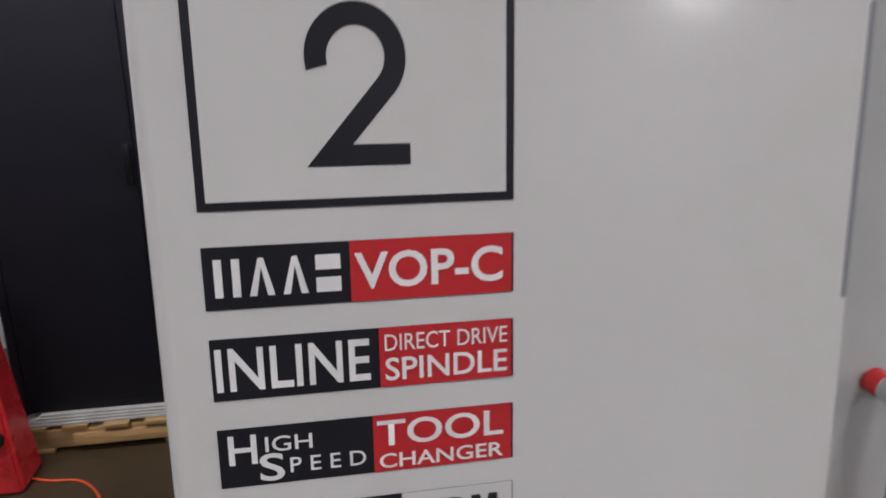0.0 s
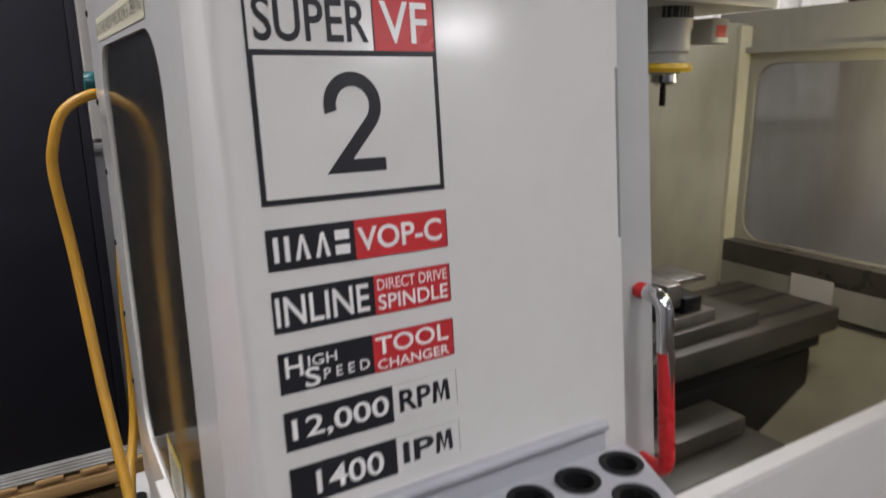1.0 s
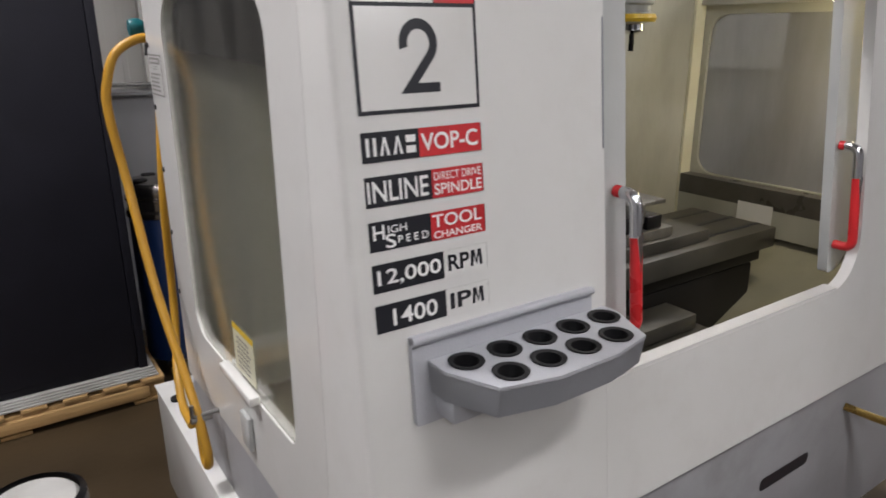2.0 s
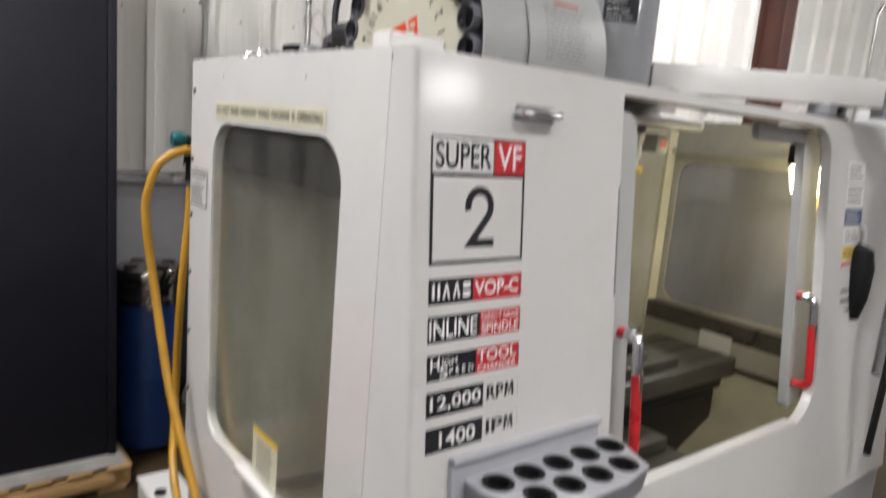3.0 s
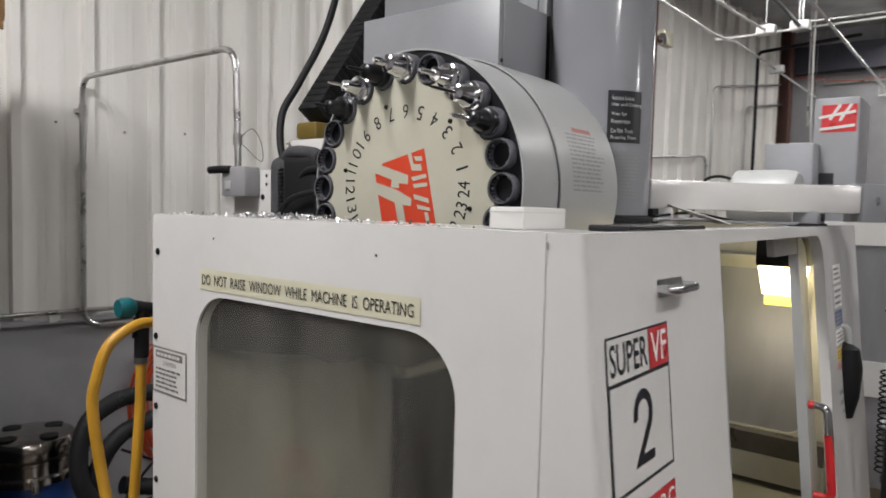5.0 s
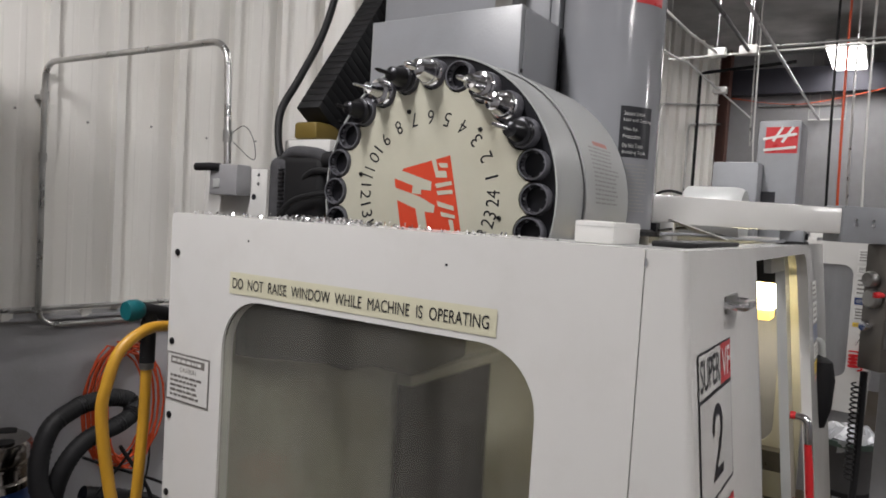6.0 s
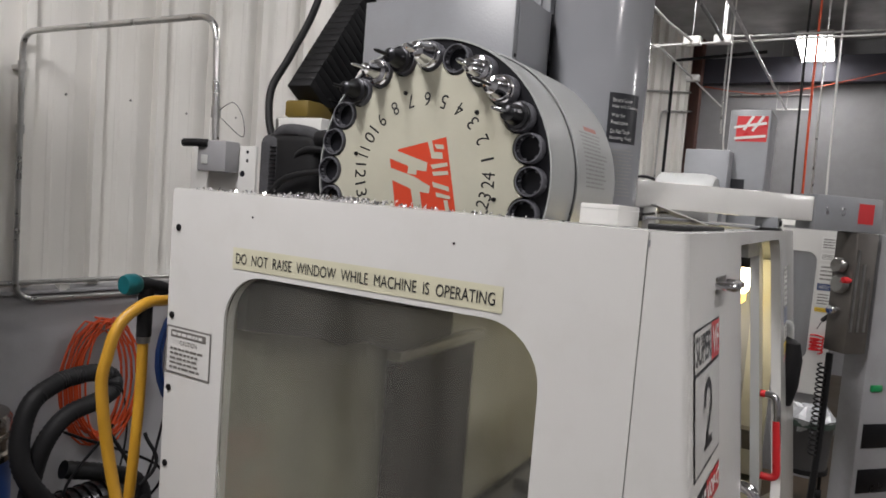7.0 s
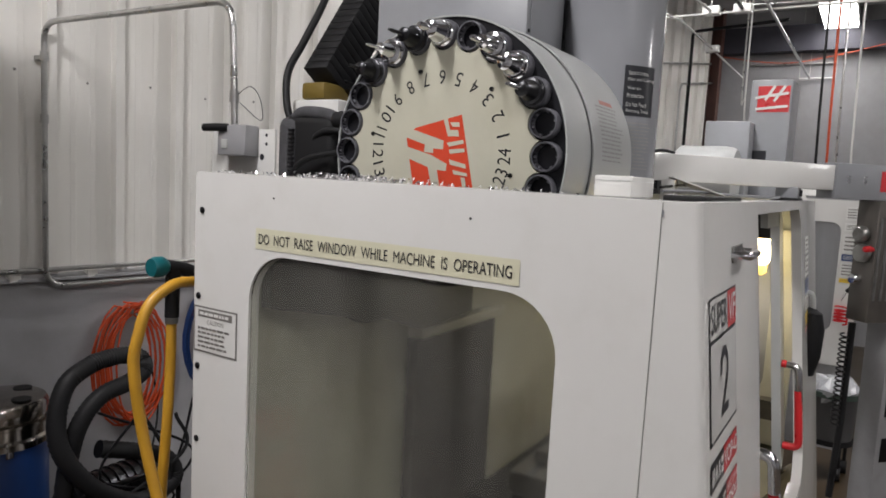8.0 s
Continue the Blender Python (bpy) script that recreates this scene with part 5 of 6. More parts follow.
def conduits():
    t = thing("conduit", (0.67, 2.9, 1.4), "bent galvanised conduit from the wall to the machine switch", "conduit")
    part("pipe", tube(bend([(0.675, 1.755, 2.0), (0.69, 1.80, 2.475), (0.665, 2.975, 2.475), (0.665, 2.975, 1.308), (1.4, wall_at(1.4, 0.05), 1.308)], 0.09, 8), 0.0125, 12), GALV, t)
    for p in ((0.665, 2.975, 2.33), (0.665, 2.975, 2.06), (0.679, 1.767, 2.14)):
        part("coupling", turn([(0, -0.02), (0.017, -0.02), (0.017, 0.02), (0, 0.02)], p, "z", 14), GALV, t)
    part("strap", box(0.65, 0.69, 2.985, wall_at(0.66) + 0.004, 2.315, 2.335, 0.002), GALV, t)
    part("tie_wire", tube(smooth_path([(0.68, 1.765, 2.14), (0.69, 1.70, 2.175), (0.70, 1.66, 2.13), (0.70, 1.655, 2.06), (0.69, 1.75, 2.12)]), 0.0012, 6), RUBBER, t)
    r = thing("conduit", (0.5, 3.0, 1.39), "straight galvanised conduit run along the wall ledge", "conduit")
    part("pipe", tube([(-4.0, wall_at(-4.0, 0.05), 1.385), (3.5, wall_at(3.5, 0.05), 1.385)], 0.011, 12), GALV, r)
    for x in (0.1, 0.55, 0.88, 1.2, 1.8):
        part("strap", box(x - 0.025, x + 0.025, wall_at(x, 0.04), wall_at(x, -0.004), 1.335, 1.37, 0.004), METALWALL, r)
    # switch on its plate
    p = part("switch_plate", box(0.70, 0.71, 1.585, 1.905, 1.78, 2.03, 0.002), WHITE, machine, "white bracket plate")
    for y, z, r2 in ((1.625, 2.01, 0.006), (1.625, 1.98, 0.006), (1.645, 1.935, 0.011)):
        part("hole", turn([(0, -0.001), (r2, -0.001), (r2, 0)], (0.70, y, z), "x", 12), BLACK, p)
    s = thing("toggle_switch", (0.67, 1.8, 1.98), "grey metal toggle switch box on the bracket", "switch")
    part("box", box(0.635, 0.699, 1.66, 1.80, 1.935, 2.04, 0.006), BASEGREY, s)
    part("lever", tube([(0.638, 1.75, 2.03), (0.625, 1.79, 2.03), (0.62, 1.85, 2.028)], 0.014, 10), RUBBER, s)
    part("face", box(0.631, 0.635, 1.745, 1.775, 1.96, 1.99, 0.001), LGREY, s)


def motor_and_chain():
    m = part("servo_motor", box(0.58, 0.78, 1.22, 1.44, 1.80, 2.07, 0.03, 3), RUBBER, machine, "black servo motor with ribs")
    part("end_bell", box(0.572, 0.66, 1.36, 1.455, 1.80, 2.065, 0.035, 3), DUSTY, m)
    for k in range(16):
        z = 1.83 + 0.0125 * k
        part("rib", box(0.5695, 0.585, 1.375, 1.395, z, z + 0.006, 0.001), DARKSTEEL, m)
    part("connector", tube(smooth_path([(0.62, 1.42, 2.05), (0.6, 1.36, 2.075), (0.6, 1.27, 2.07), (0.6, 1.22, 2.055), (0.6, 1.20, 2.05)]), 0.02, 12), DUSTY, m)
    part("connector", turn([(0, -0.02), (0.026, -0.02), (0.028, 0.0), (0.026, 0.02), (0, 0.02)], (0.6, 1.205, 2.052), "y", 16), RUBBER, m)
    part("lead", tube(smooth_path([(0.6, 1.22, 1.95), (0.59, 1.3, 1.99), (0.58, 1.24, 2.02), (0.6, 1.12, 2.01)]), 0.01, 10), RUBBER, m)
    part("lead", tube(smooth_path([(0.57, 1.40, 1.86), (0.55, 1.3, 1.93), (0.57, 1.15, 1.96), (0.6, 1.08, 1.97)]), 0.009, 10), RUBBER, m)
    part("mount", box(0.62, 0.9, 1.19, 1.22, 1.80, 2.03, 0.004), GREY, machine)
    part("motor_base", box(0.46, 0.95, 1.10, 1.56, 1.70, 1.80, 0.004), LGREY, machine)
    # power lead up to the roof
    part("power_lead", tube(smooth_path([(0.66, 1.42, 1.98), (0.64, 1.45, 2.05), (0.645, 1.48, 2.12), (0.67, 1.5, 2.22), (0.74, 1.5, 2.33), (0.85, 1.5, 2.52), (0.92, 1.5, 2.75), (0.95, 1.5, 3.08)]), 0.0125, 12), RUBBER, machine, "thick black power lead")
    # cable chain leaning up the column
    ch = part("cable_chain", box(0.80, 1.0, 1.36, 1.375, 2.2, 2.205), RUBBER, machine, "black plastic cable chain")
    a, b = Vector((0.775, 1.42, 2.20)), Vector((1.24, 1.42, 2.86))
    d = (b - a).normalized()
    for k in range(27):
        p = a + d * (k * 0.030)
        bm = box(-0.0147, 0.0147, -0.05, 0.05, -0.075, 0.075, 0.004)
        ang = math.atan2(d.z, d.x)
        bmesh.ops.transform(bm, matrix=Matrix.Translation(p) @ Matrix.Rotation(-ang, 4, "Y"), verts=bm.verts[:])
        part("link", bm, RUBBER, ch)
    part("chain_end", box(0.70, 0.87, 1.37, 1.47, 2.13, 2.185, 0.01), mat("olive chain end", (0.16, 0.11, 0.02), 0.5), ch, "olive end bracket")
    part("white_block", box(0.69, 0.90, 1.30, 1.5, 1.80, 2.128, 0.01), WHITE, machine)


def pump_unit():
    t = thing("pump_unit", (0.72, 2.55, 0), "black pump unit with tangled leads behind the machine", "pump")
    part("body", box(0.52, 0.98, 2.46, 2.72, 0.03, 0.33, 0.02, 3), RUBBER, t)
    part("motor", turn([(0, -0.2), (0.1, -0.2), (0.105, -0.18), (0.105, 0.16), (0.08, 0.2), (0, 0.2)], (0.74, 2.57, 0.435), "x", 28), DARKSTEEL, t)
    for k in range(7):
        part("fin", turn([(0.105, 0), (0.113, 0), (0.113, 0.006), (0.105, 0.006)], (0.6 + 0.04 * k, 2.57, 0.435), "x", 28), DARKSTEEL, t)
    part("frame", tube(bend([(0.50, 2.44, 0.0), (0.50, 2.44, 0.52), (0.98, 2.44, 0.52), (0.98, 2.44, 0.0)], 0.05), 0.012, 10), DARKSTEEL, t)
    rnd = random.Random(14)
    for k in range(5):
        a = [(0.5 + rnd.uniform(0, 0.5), 2.36 + rnd.uniform(-0.05, 0.05), 0.86 - q * 0.2 + rnd.uniform(-0.08, 0.08)) for q in range(5)]
        part("lead", tube(smooth_path(a), 0.006 + 0.002 * (k % 2), 8), RUBBER if k % 2 else DARKSTEEL, t)
    for x in (0.55, 0.93):
        for y in (2.46, 2.68):
            part("foot", turn([(0, 0), (0.03, 0), (0.03, 0.031), (0, 0.031)], (x, y, 0), "z", 14), RUBBER, t)


pump_unit()
pallet()
cabinet()
carton(-0.095, 0.10, 2.30, 2.62, 2.195, 2.51, 0.03, "brown taped cardboard box with red tape print")
carton(-0.62, -0.10, 2.33, 2.66, 2.195, 2.55, 0.12, "large brown cardboard box with a folded flap")
carton(-0.5, 0.12, 2.30, 2.6, 2.519, 2.8, 0.05, "brown cardboard box stacked on other boxes")
drum_vacuum()
air_hose()
coolant_tank()
orange_cord()
spare_leads()
conduits()
motor_and_chain()


def floor_things():
    r = thing("red_jack", (-1.25, 2.05, 0), "red painted steel floor stand with a black knob", "stand")
    bm = bmesh.new()
    lo = [bm.verts.new(p) for p in ((-1.45, 1.95, 0.004), (-1.0, 1.95, 0.004), (-1.0, 2.15, 0.004), (-1.45, 2.15, 0.004))]
    hi = [bm.verts.new(p) for p in ((-1.25, 2.0, 0.8), (-1.06, 2.0, 0.8), (-1.06, 2.1, 0.8), (-1.25, 2.1, 0.8))]
    for i in range(4):
        bm.faces.new((lo[i], lo[(i + 1) % 4], hi[(i + 1) % 4], hi[i]))
    bm.faces.new(hi), bm.faces.new(lo)
    bmesh.ops.bevel(bm, geom=bm.edges[:], offset=0.012, segments=2, affect="EDGES")
    part("frame", bm, REDPAINT, r)
    part("knob", turn([(0, -0.04), (0.03, -0.04), (0.034, -0.01), (0.02, 0.0)], (-1.06, 1.96, 0.24), "y", 16), RUBBER, r)
    part("plate", box(-1.2, -1.1, 1.985, 1.992, 0.62, 0.7, 0.002), PAPER, r)
    c = thing("air_line", (-0.9, 1.9, 0), "thin orange line lying on the floor", "hose")
    part("run", tube(smooth_path([(-1.3, 2.1, 0.006), (-1.1, 2.08, 0.006), (-0.95, 2.02, 0.006), (-0.8, 1.98, 0.006), (-0.7, 1.8, 0.006), (-0.75, 1.5, 0.006)]), 0.005, 8), CABLE_ORANGE, c)
    b = thing("shop_stool", (-0.45, 0.50, 0), "small white round shop stool with a dark edge", "stool")
    part("seat", turn([(0, 0.735), (0.075, 0.735), (0.085, 0.742), (0.085, 0.752), (0.078, 0.76), (0, 0.762)], (-0.45, 0.50, 0), "z", 40), SHEET, b)
    part("seat_edge", turn([(0.0852, 0.725), (0.098, 0.73), (0.098, 0.76), (0.0852, 0.768)], (-0.45, 0.50, 0), "z", 40), DARKSTEEL, b)
    part("post", turn([(0, 0.06), (0.025, 0.06), (0.025, 0.734), (0, 0.734)], (-0.45, 0.50, 0), "z", 16), CHROME, b)
    for k in range(5):
        q = 2 * math.pi * k / 5
        part("foot", tube([(-0.45, 0.50, 0.08), (-0.45 + 0.16 * math.cos(q), 0.50 + 0.16 * math.sin(q), 0.02)], 0.016, 8), DARKSTEEL, b)
    # hose on the front skirt
    h = thing("drain_hose", (1.6, -0.1, 0.5), "red hose on a brass tap at the machine front", "hose")
    part("tap", tube([(1.60, -0.07, 0.56), (1.66, -0.14, 0.53), (1.70, -0.19, 0.515)], 0.012, 10), mat("brass", (0.55, 0.38, 0.12), 0.3, metal=1), h)
    part("run", tube(smooth_path([(1.69, -0.18, 0.52), (1.78, -0.28, 0.48), (1.84, -0.35, 0.3), (1.85, -0.38, 0.1), (1.8, -0.5, 0.013), (1.6, -0.7, 0.013)]), 0.011, 10), REDPAINT, h)
    part("skirt_slot", plate(rrect(1.18, 1.42, 0.435, 0.475, 0.015, 4), [], lambda u, v, d: Vector((u, -0.0765 - 0.0005 + d, v)), 0.0), BLACK, machine, smooth=0)
    part("levelling_foot", turn([(0, 0), (0.05, 0), (0.05, 0.015), (0.015, 0.02), (0.015, 0.13), (0, 0.13)], (1.55, -0.02, 0), "z", 20), STEEL, machine)
    part("levelling_foot", turn([(0, 0), (0.05, 0), (0.05, 0.015), (0.015, 0.02), (0.015, 0.13), (0, 0.13)], (0.3, -0.02, 0), "z", 20), STEEL, machine)


floor_things()


# ---- farther off in the hall ----
def steel_column(x, y, w=0.09, d=0.237):
    """An I-section with its flanges parallel to the wall."""
    t = thing("steel_column", (x, y, 0), "red-brown primed steel column at the wall", "column", "hall columns")
    part("flange", box(x - w, x + w, y - d, y - d + 0.016, 0.0, CEILING), OXIDE, t)
    part("flange", box(x - w, x + w, y - 0.016, y, 0.0, CEILING), OXIDE, t)
    part("web", box(x - 0.006, x + 0.006, y - d + 0.0165, y - 0.0165, 0.0, CEILING), OXIDE, t)
    part("base_plate", box(x - w - 0.05, x + w + 0.05, y - d - 0.04, y - 0.02, 0.0, 0.02), OXIDE, t)
    return t


def hall_things():
    steel_column(5.39, wall_at(5.39, 0.0))
    steel_column(8.99, wall_at(8.99, 0.0), 0.09, 0.15)
    e = thing("emergency_light", (5.45, 2.15, 3.46), "white emergency light with two lamp heads on the column", "emergency light")
    part("case", box(5.46, 5.68, 2.09, 2.165, 3.47, 3.60, 0.01), CREAM, e)
    part("lamp_head", turn([(0, -0.03), (0.05, -0.03), (0.055, 0.0), (0.02, 0.04), (0, 0.05)], (5.40, 2.10, 3.50), "y", 20), CHROME, e)
    # wall conduits
    for pts, lab in (([(4.75, 2.05), (4.75, 2.375), (6.94, 2.55), (6.94, 2.05)], 0), ([(7.05, 2.05), (7.05, 3.32), (8.9, 3.60)], 0), ([(7.9, 2.05), (7.9, 3.20), (9.29, 3.40)], 0)):
        c = thing("conduit", (pts[0][0], wall_at(pts[0][0]), pts[0][1]), "galvanised conduit bent along the metal wall", "conduit")
        part("pipe", tube(bend([Vector((x, wall_at(x, 0.05), z)) for x, z in pts], 0.12, 6), 0.013, 8), GALV, c)
    c = thing("conduit", (8.15, 1.9, 2.0), "black conduit running up the metal wall", "conduit")
    part("pipe", tube(bend([Vector((8.15, wall_at(8.15, 0.06), 1.0)), Vector((8.15, wall_at(8.15, 0.06), 3.88)), Vector((8.15, 0.9, 3.95))], 0.06), 0.02, 8), RUBBER, c)
    # pipe grid under the roof
    def pipe(pts, r, m, lab, cat="pipe"):
        t = thing("ceiling_pipe", pts[0], lab, cat, "pipes under the roof")
        part("pipe", tube(pts, r * 0.55, 10), m, t)
        for p in pts[::max(1, len(pts) - 1)]:
            part("hanger", tube([p, (p[0], p[1], CEILING + 0.01)], 0.004, 6), GALV, t)
    W = "white painted pipe hung under the roof"
    H = 3.427
    pipe([(1.5, 1.30, H), (4.62, 1.24, H), (5.30, 1.18, H)], 0.02, PIPEWHITE, W)
    pipe([(2.0, 1.60, H), (5.20, 1.56, H), (5.45, 1.53, H), (5.52, 1.49, H), (5.65, 1.487, H), (9.02, 1.50, H)], 0.02, PIPEWHITE, W)
    pipe([(2.0, 0.90, H), (4.65, 0.92, H), (5.28, 0.93, H)], 0.03, DARKSTEEL, "dark pipe hung under the roof")
    pipe([(2.0, 0.73, H), (4.71, 0.727, H), (9.25, 0.72, H)], 0.024, GALV, "galvanised pipe hung under the roof")
    pipe([(5.49, 1.64, H + 0.02), (5.47, 1.0, H + 0.02), (5.45, 0.40, H + 0.02), (5.44, -1.2, H + 0.02)], 0.018, PIPEWHITE, W)
    pipe([(5.40, 0.93, H + 0.05), (5.42, 0.6, H + 0.05), (5.42, 0.2, H + 0.05), (5.4, -1.5, H + 0.05)], 0.018, GALV, "galvanised pipe hung under the roof")
    pipe([(9.25, 0.84, H), (9.25, 0.42, H)], 0.02, PIPEWHITE, W)
    pipe([(9.27, 1.45, 3.62), (9.27, 0.45, 3.62)], 0.02, GALV, "galvanised pipe hung under the roof")
    for x, y in ((5.32, 1.18), (5.32, 0.93), (7.0, 1.49)):
        b = thing("junction_box", (x, y, H), "small grey junction box on the pipes", "junction box", "junction boxes")
        part("body", box(x - 0.05, x + 0.05, y - 0.07, y + 0.07, H - 0.03, H + 0.04, 0.006), PIPEWHITE, b)
    drops = ((6.2, 0.355, 2.0, RUBBER, 0.011, "power_drop", "black cord hanging from the roof"), (6.2, 0.267, 2.0, CABLE_ORANGE, 0.011, "air_drop", "orange air hose hanging from the roof"),
             (6.2, 0.076, 2.0, PIPEWHITE, 0.010, "pipe_drop", "white pipe dropping from the roof"), (6.25, 0.195, 2.0, GALV, 0.010, "pipe_drop", "galvanised pipe dropping from the roof"),
             (6.2, 0.996, 2.5, PIPEWHITE, 0.008, "pipe_drop", "white pipe dropping from the roof"), (6.25, 1.035, 2.8, GALV, 0.007, "pipe_drop", "galvanised pipe dropping from the roof"))
    for x, y, z, m, r, n, lab in drops:
        t = thing(n, (x, y, CEILING), lab, "hose" if "air" in n else "cable" if "cord" in lab else "pipe")
        part("run", tube(smooth_path([(x, y, CEILING + 0.01), (x + 0.01, y, 3.6), (x, y - 0.01, 2.8), (x, y - 0.03, z)]), r, 8), m, t)
    t = thing("air_line", (9.0, 0.9, 3.6), "thin orange air line slung along under the roof", "hose")
    part("run", tube(smooth_path([(9.0, 1.75, 3.70), (9.0, 1.3, 3.62), (9.0, 0.89, 3.595), (9.0, 0.39, 3.672), (9.0, -0.12, 3.786), (9.0, -0.8, 3.95)]), 0.005, 8), CABLE_ORANGE, t)
    # roof beams
    for x in (9.19, 5.39, 1.6, -2.4):
        tagged(part("roof_beam", box(x - 0.1, x + 0.1, -9.4, wall_at(x, 0.05), 4.12 if x < 9 else 3.76, (CEILING + 0.002) if x < 9 else 4.09), BEAMPAINT), "dark steel roof beam", "beam", kind="structure")


hall_things()


def second_machine():
    """A like machine farther down the row, seen past this one."""
    m2 = thing("milling_machine", (5.9, 0.5, 0), "second white and grey milling machine farther down the hall", "milling machine")
    X = 4.85
    part("side_panel", plate(rrect(-0.12, 1.25, 0.65, 1.885, 0.01, 3), [rrect(0.02, 0.9, 0.9, 1.72, 0.07, 6)], lambda u, v, d: Vector((X + d, u, v)), 0.03), WHITE, m2)
    part("side_window", plate(rrect(0.0, 0.92, 0.88, 1.74, 0.07, 6), [], lambda u, v, d: Vector((X + 0.012 + d, u, v)), 0.006), FARGLASS, m2)
    part("front_panel", box(X, X + 0.65, -0.125, -0.1205, 0.65, 1.885), WHITE, m2)
    part("front_rest", box(X + 1.6, X + 2.2, -0.125, -0.1, 0.65, 1.885), WHITE, m2)
    part("header", box(X + 0.65, X + 1.6, -0.125, -0.1, 1.8, 1.885), WHITE, m2)
    part("sill", box(X + 0.65, X + 1.6, -0.125, -0.1, 0.65, 0.95), WHITE, m2)
    part("base", box(X + 0.02, X + 2.2, -0.1, 1.4, 0.0, 0.649), BASEGREY, m2)
    part("rear_panel", box(X + 0.031, X + 2.2, 1.2, 1.25, 0.65, 1.88), INNER, m2)
    part("roof", box(X + 0.031, X + 0.6, -0.1, 1.2, 1.86, 1.88), WHITE, m2)
    part("column", box(5.55, 6.1, 0.51, 0.84, 1.4, 2.88, 0.02), GREY, m2, "grey column with a red emblem")
    part("head_cover", box(5.3, 5.549, 0.78, 1.14, 1.8, 2.50, 0.01), GREY, m2)
    part("changer_drum", turn([(0, 0), (0.24, 0), (0.26, 0.03), (0.27, 0.1), (0.27, 0.44), (0.25, 0.46), (0, 0.46)], (5.02, 0.81, 2.0), "y", 40), SHROUD, m2, "pale rolled drum cover")
    pl = lambda u, v, q=0.0: Vector((5.55 + q, u, v))
    bm = bmesh.new()
    quad(bm, pl, 0.78, 0.53, 2.60, 2.82, 0.002)
    em = part("emblem", bm, RED, m2, "red emblem with plain white shapes", 0)
    level = 0.003
    for a, b in (((0.70, 2.76), (0.52, 2.79)), ((0.62, 2.74), (0.55, 2.86)), ((0.55, 2.73), (0.47, 2.86)), ((0.56, 2.78), (0.44, 2.80)), ((0.69, 2.665), (0.44, 2.69))):
        p, q = Vector(a) + Vector((0.1, -0.04)), Vector(b) + Vector((0.1, -0.04))
        n = Vector((-(q - p).y, (q - p).x)).normalized() * 0.011
        bm = bmesh.new()
        level += 0.001
        poly(bm, pl, [tuple(p - n), tuple(q - n), tuple(q + n), tuple(p + n)], level)
        part("emblem_shape", bm, DECALWHITE, em, smooth=0)
    bm = bmesh.new()
    quad(bm, pl, 0.80, 0.67, 2.18, 2.27, 0.002)
    part("safety_sign", bm, BLACK, m2, "black safety sign", 0)
    part("arm", box(5.2, 5.3, -0.1, 0.35, 1.905, 1.98, 0.005), WHITE, m2)
    part("arm_foot", box(5.2, 5.3, 0.3, 0.4, 1.881, 1.9045), WHITE, m2)
    # stickers at its front edge
    sp = lambda u, v, q=0.0: Vector((X + q, u, v))
    for i, (z0, z1, c) in enumerate(((1.74, 1.84, PAPER), (1.66, 1.72, PAPER), (1.5, 1.64, PAPER), (1.44, 1.49, BLUE), (1.32, 1.43, PAPER), (1.28, 1.31, YELLOW))):
        bm = bmesh.new()
        quad(bm, sp, 0.0, -0.1, z0, z1, 0.002)
        s = part("safety_sticker", bm, c, m2, smooth=0)
        part("print", bars_bm(sp, -0.01, -0.09, z0 + 0.01, z1 - 0.01, 4, 0.004, 40 + i, 0.4), INK if c is not BLUE else DECALWHITE, s, smooth=0)
    # supply lead looping over its roof
    part("supply_lead", tube(smooth_path([(4.95, 1.60, 1.88), (4.95, 1.53, 2.15), (4.95, 1.41, 2.22), (4.95, 1.25, 2.18), (4.95, 1.16, 2.10)]), 0.012, 8), RUBBER, m2, "black supply lead")
    # waste bin on a wheeled stand
    b = thing("waste_bin", (4.35, -0.05, 0), "dark grey waste bin with a clear liner on a wheeled stand", "waste bin")
    c = (4.35, -0.05, 0)
    part("shell", turn([(0, 0.27), (0.15, 0.27), (0.165, 0.55), (0.17, 0.56), (0.17, 0.58), (0.155, 0.58), (0.14, 0.29), (0, 0.28)], c, "z", 36), mat("charcoal bin plastic", (0.07, 0.07, 0.072), 0.5), b)
    part("rim", turn([(0.165, 0.56), (0.182, 0.565), (0.182, 0.60), (0.16, 0.60)], c, "z", 36), mat("dull green plastic", (0.05, 0.075, 0.062), 0.45), b, "dull green rim")
    bm = turn([(0.16, 0.53), (0.178, 0.605), (0.15, 0.64), (0.09, 0.68), (0.0, 0.66)], c, "z", 28)
    rnd = random.Random(3)
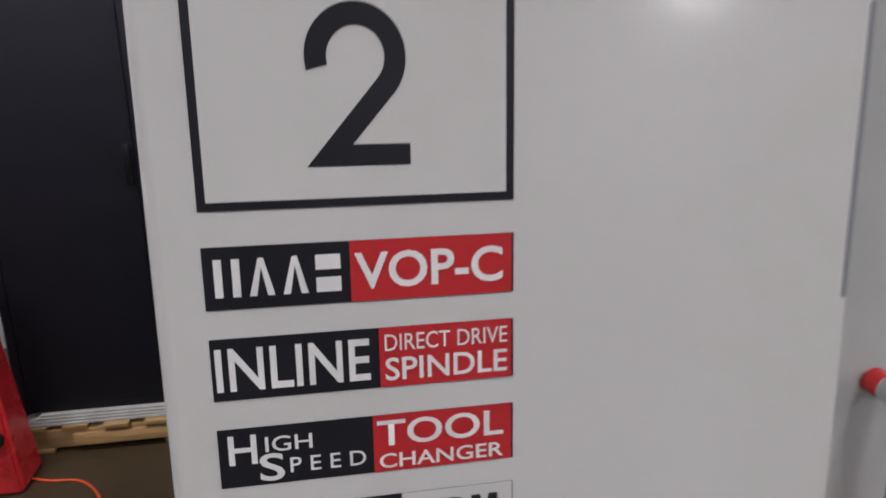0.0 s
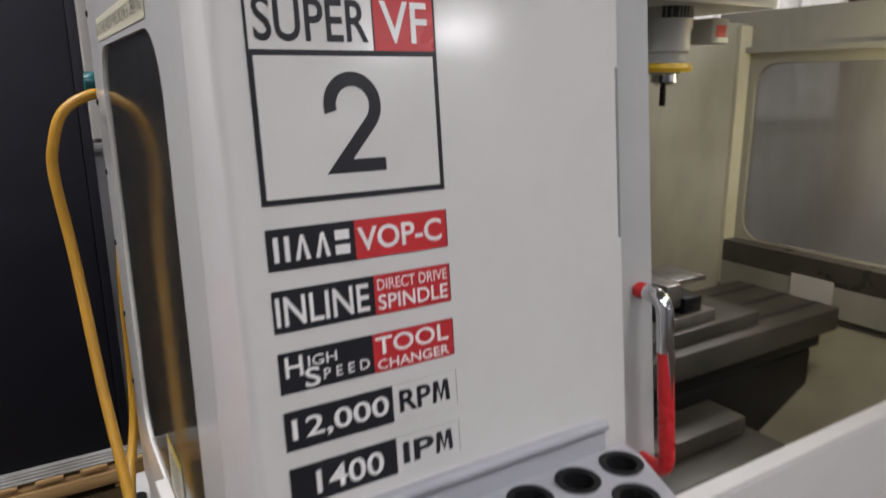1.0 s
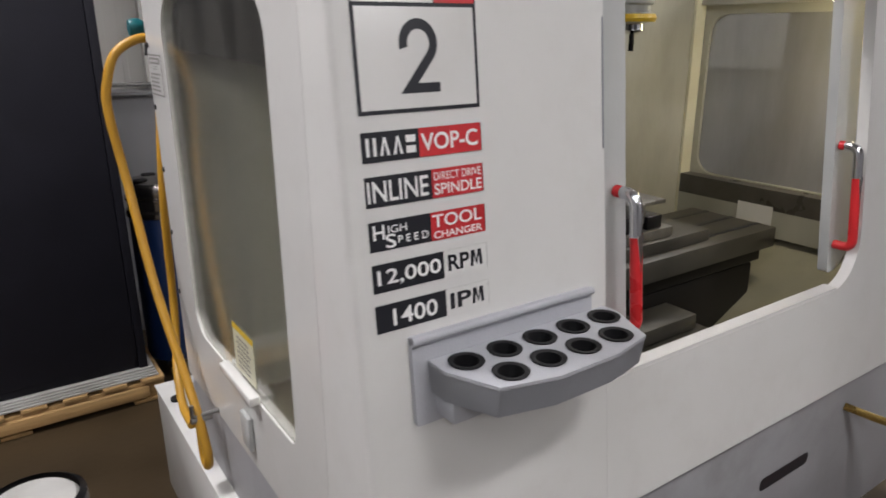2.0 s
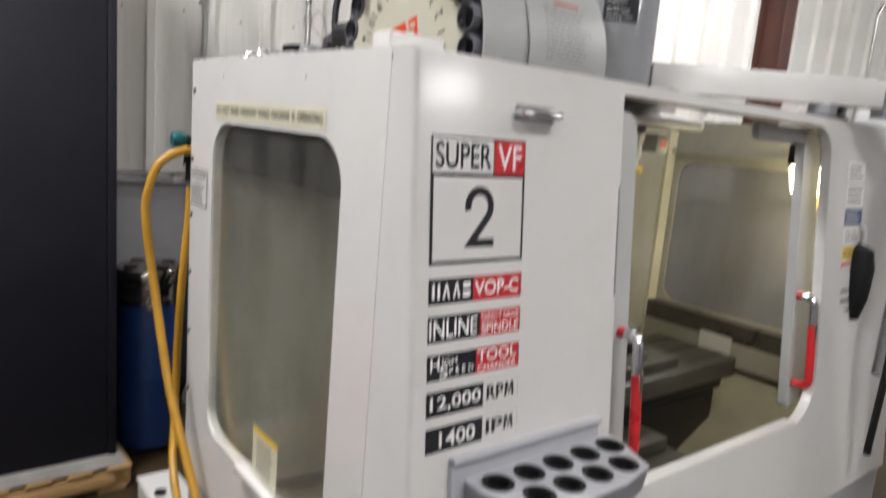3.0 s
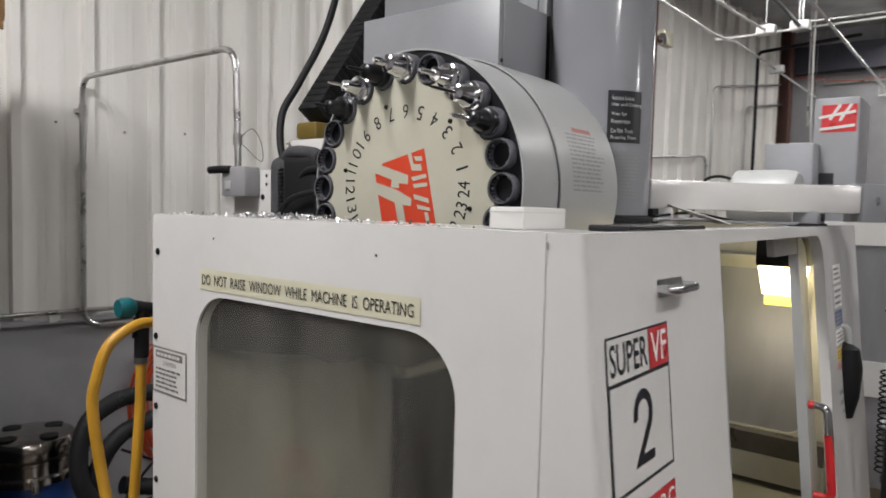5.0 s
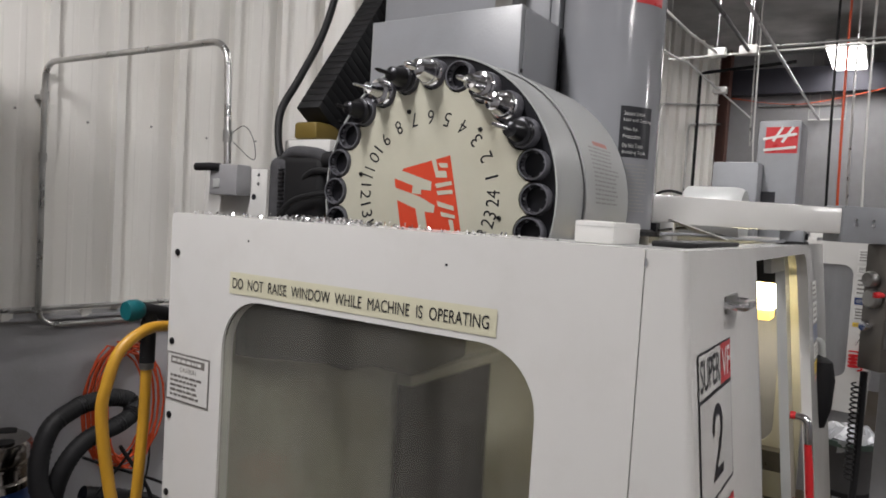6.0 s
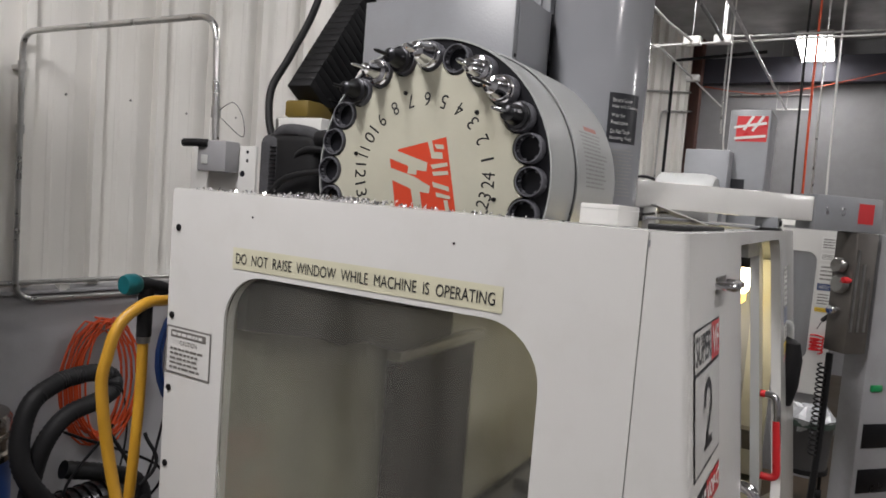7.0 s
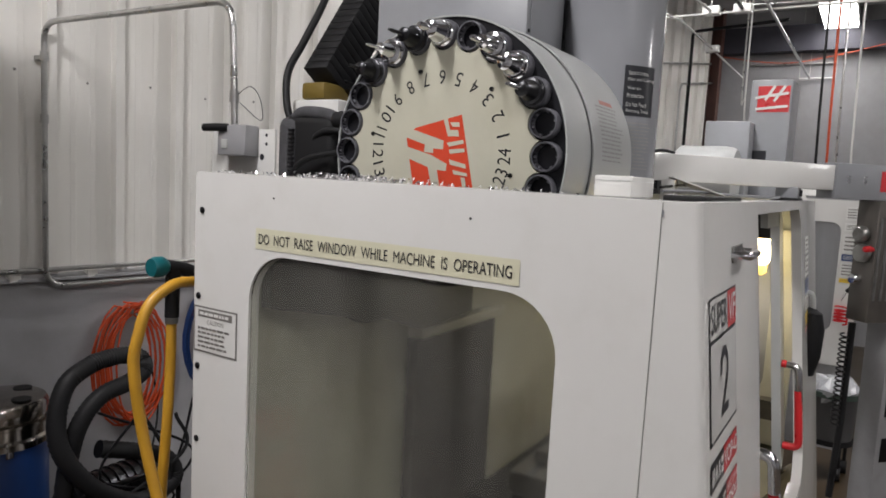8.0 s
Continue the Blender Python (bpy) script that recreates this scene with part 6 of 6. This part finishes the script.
    for v in bm.verts:
        v.co += Vector((rnd.uniform(-0.018, 0.018), rnd.uniform(-0.018, 0.018), rnd.uniform(-0.028, 0.028)))
    part("liner", bm, BAG, b, "crumpled clear liner", 0)
    part("stand_ring", turn([(0.1, 0.235), (0.16, 0.235), (0.16, 0.268), (0.1, 0.268)], c, "z", 28), RUBBER, b)
    for a in (0.6, 2.2, 3.8, 5.3):
        x, y = 4.35 + 0.14 * math.cos(a), -0.05 + 0.14 * math.sin(a)
        part("leg", tube([(x, y, 0.24), (x, y, 0.07)], 0.012, 8), DARKSTEEL, b)
        part("caster", turn([(0, -0.02), (0.045, -0.02), (0.045, 0.02), (0, 0.02)], (x, y, 0.045), "y", 16), RUBBER, b)
    # black face shield hung on the near machine
    h = thing("face_shield", (1.82, -0.03, 1.39), "black hood hung at the end of the machine front", "hood")
    part("hood", turn([(0, -0.13), (0.03, -0.12), (0.046, -0.05), (0.05, 0.05), (0.038, 0.11), (0, 0.135)], (1.82, -0.012, 1.37), "z", 20), RUBBER, h)
    part("strap", tube(bend([(1.82, 0.012, 1.55), (1.82, -0.012, 1.56), (1.82, -0.018, 1.48)], 0.03), 0.010, 10), LGREY, h)
    a = thing("air_gun", (4.84, -0.1, 1.3), "black air gun on a red coiled line", "air gun")
    part("body", tube([(4.82, -0.06, 1.22), (4.8, -0.12, 1.29), (4.8, -0.17, 1.31)], 0.016, 8), RUBBER, a)
    part("nozzle", tube([(4.82, -0.03, 1.15), (4.82, -0.06, 1.22)], 0.007, 8), CHROME, a)
    pts = [Vector((4.8 + 0.01, -0.04 + 0.045 * math.cos(k * 0.5), 1.1 - 0.002 * k + 0.012 * math.sin(k * 0.5))) for k in range(60)]
    part("coiled_line", tube(pts, 0.007, 6), REDPAINT, a)


second_machine()

# a warm lamp behind the work lamp's lens
wl = bpy.data.lights.new("work_light", "AREA")
wl.shape, wl.size, wl.energy, wl.color = "SQUARE", 0.1, 2.0, (1.0, 0.88, 0.68)
wo = new("work_light", wl)
wo.location = (1.95, 0.22, 1.58)
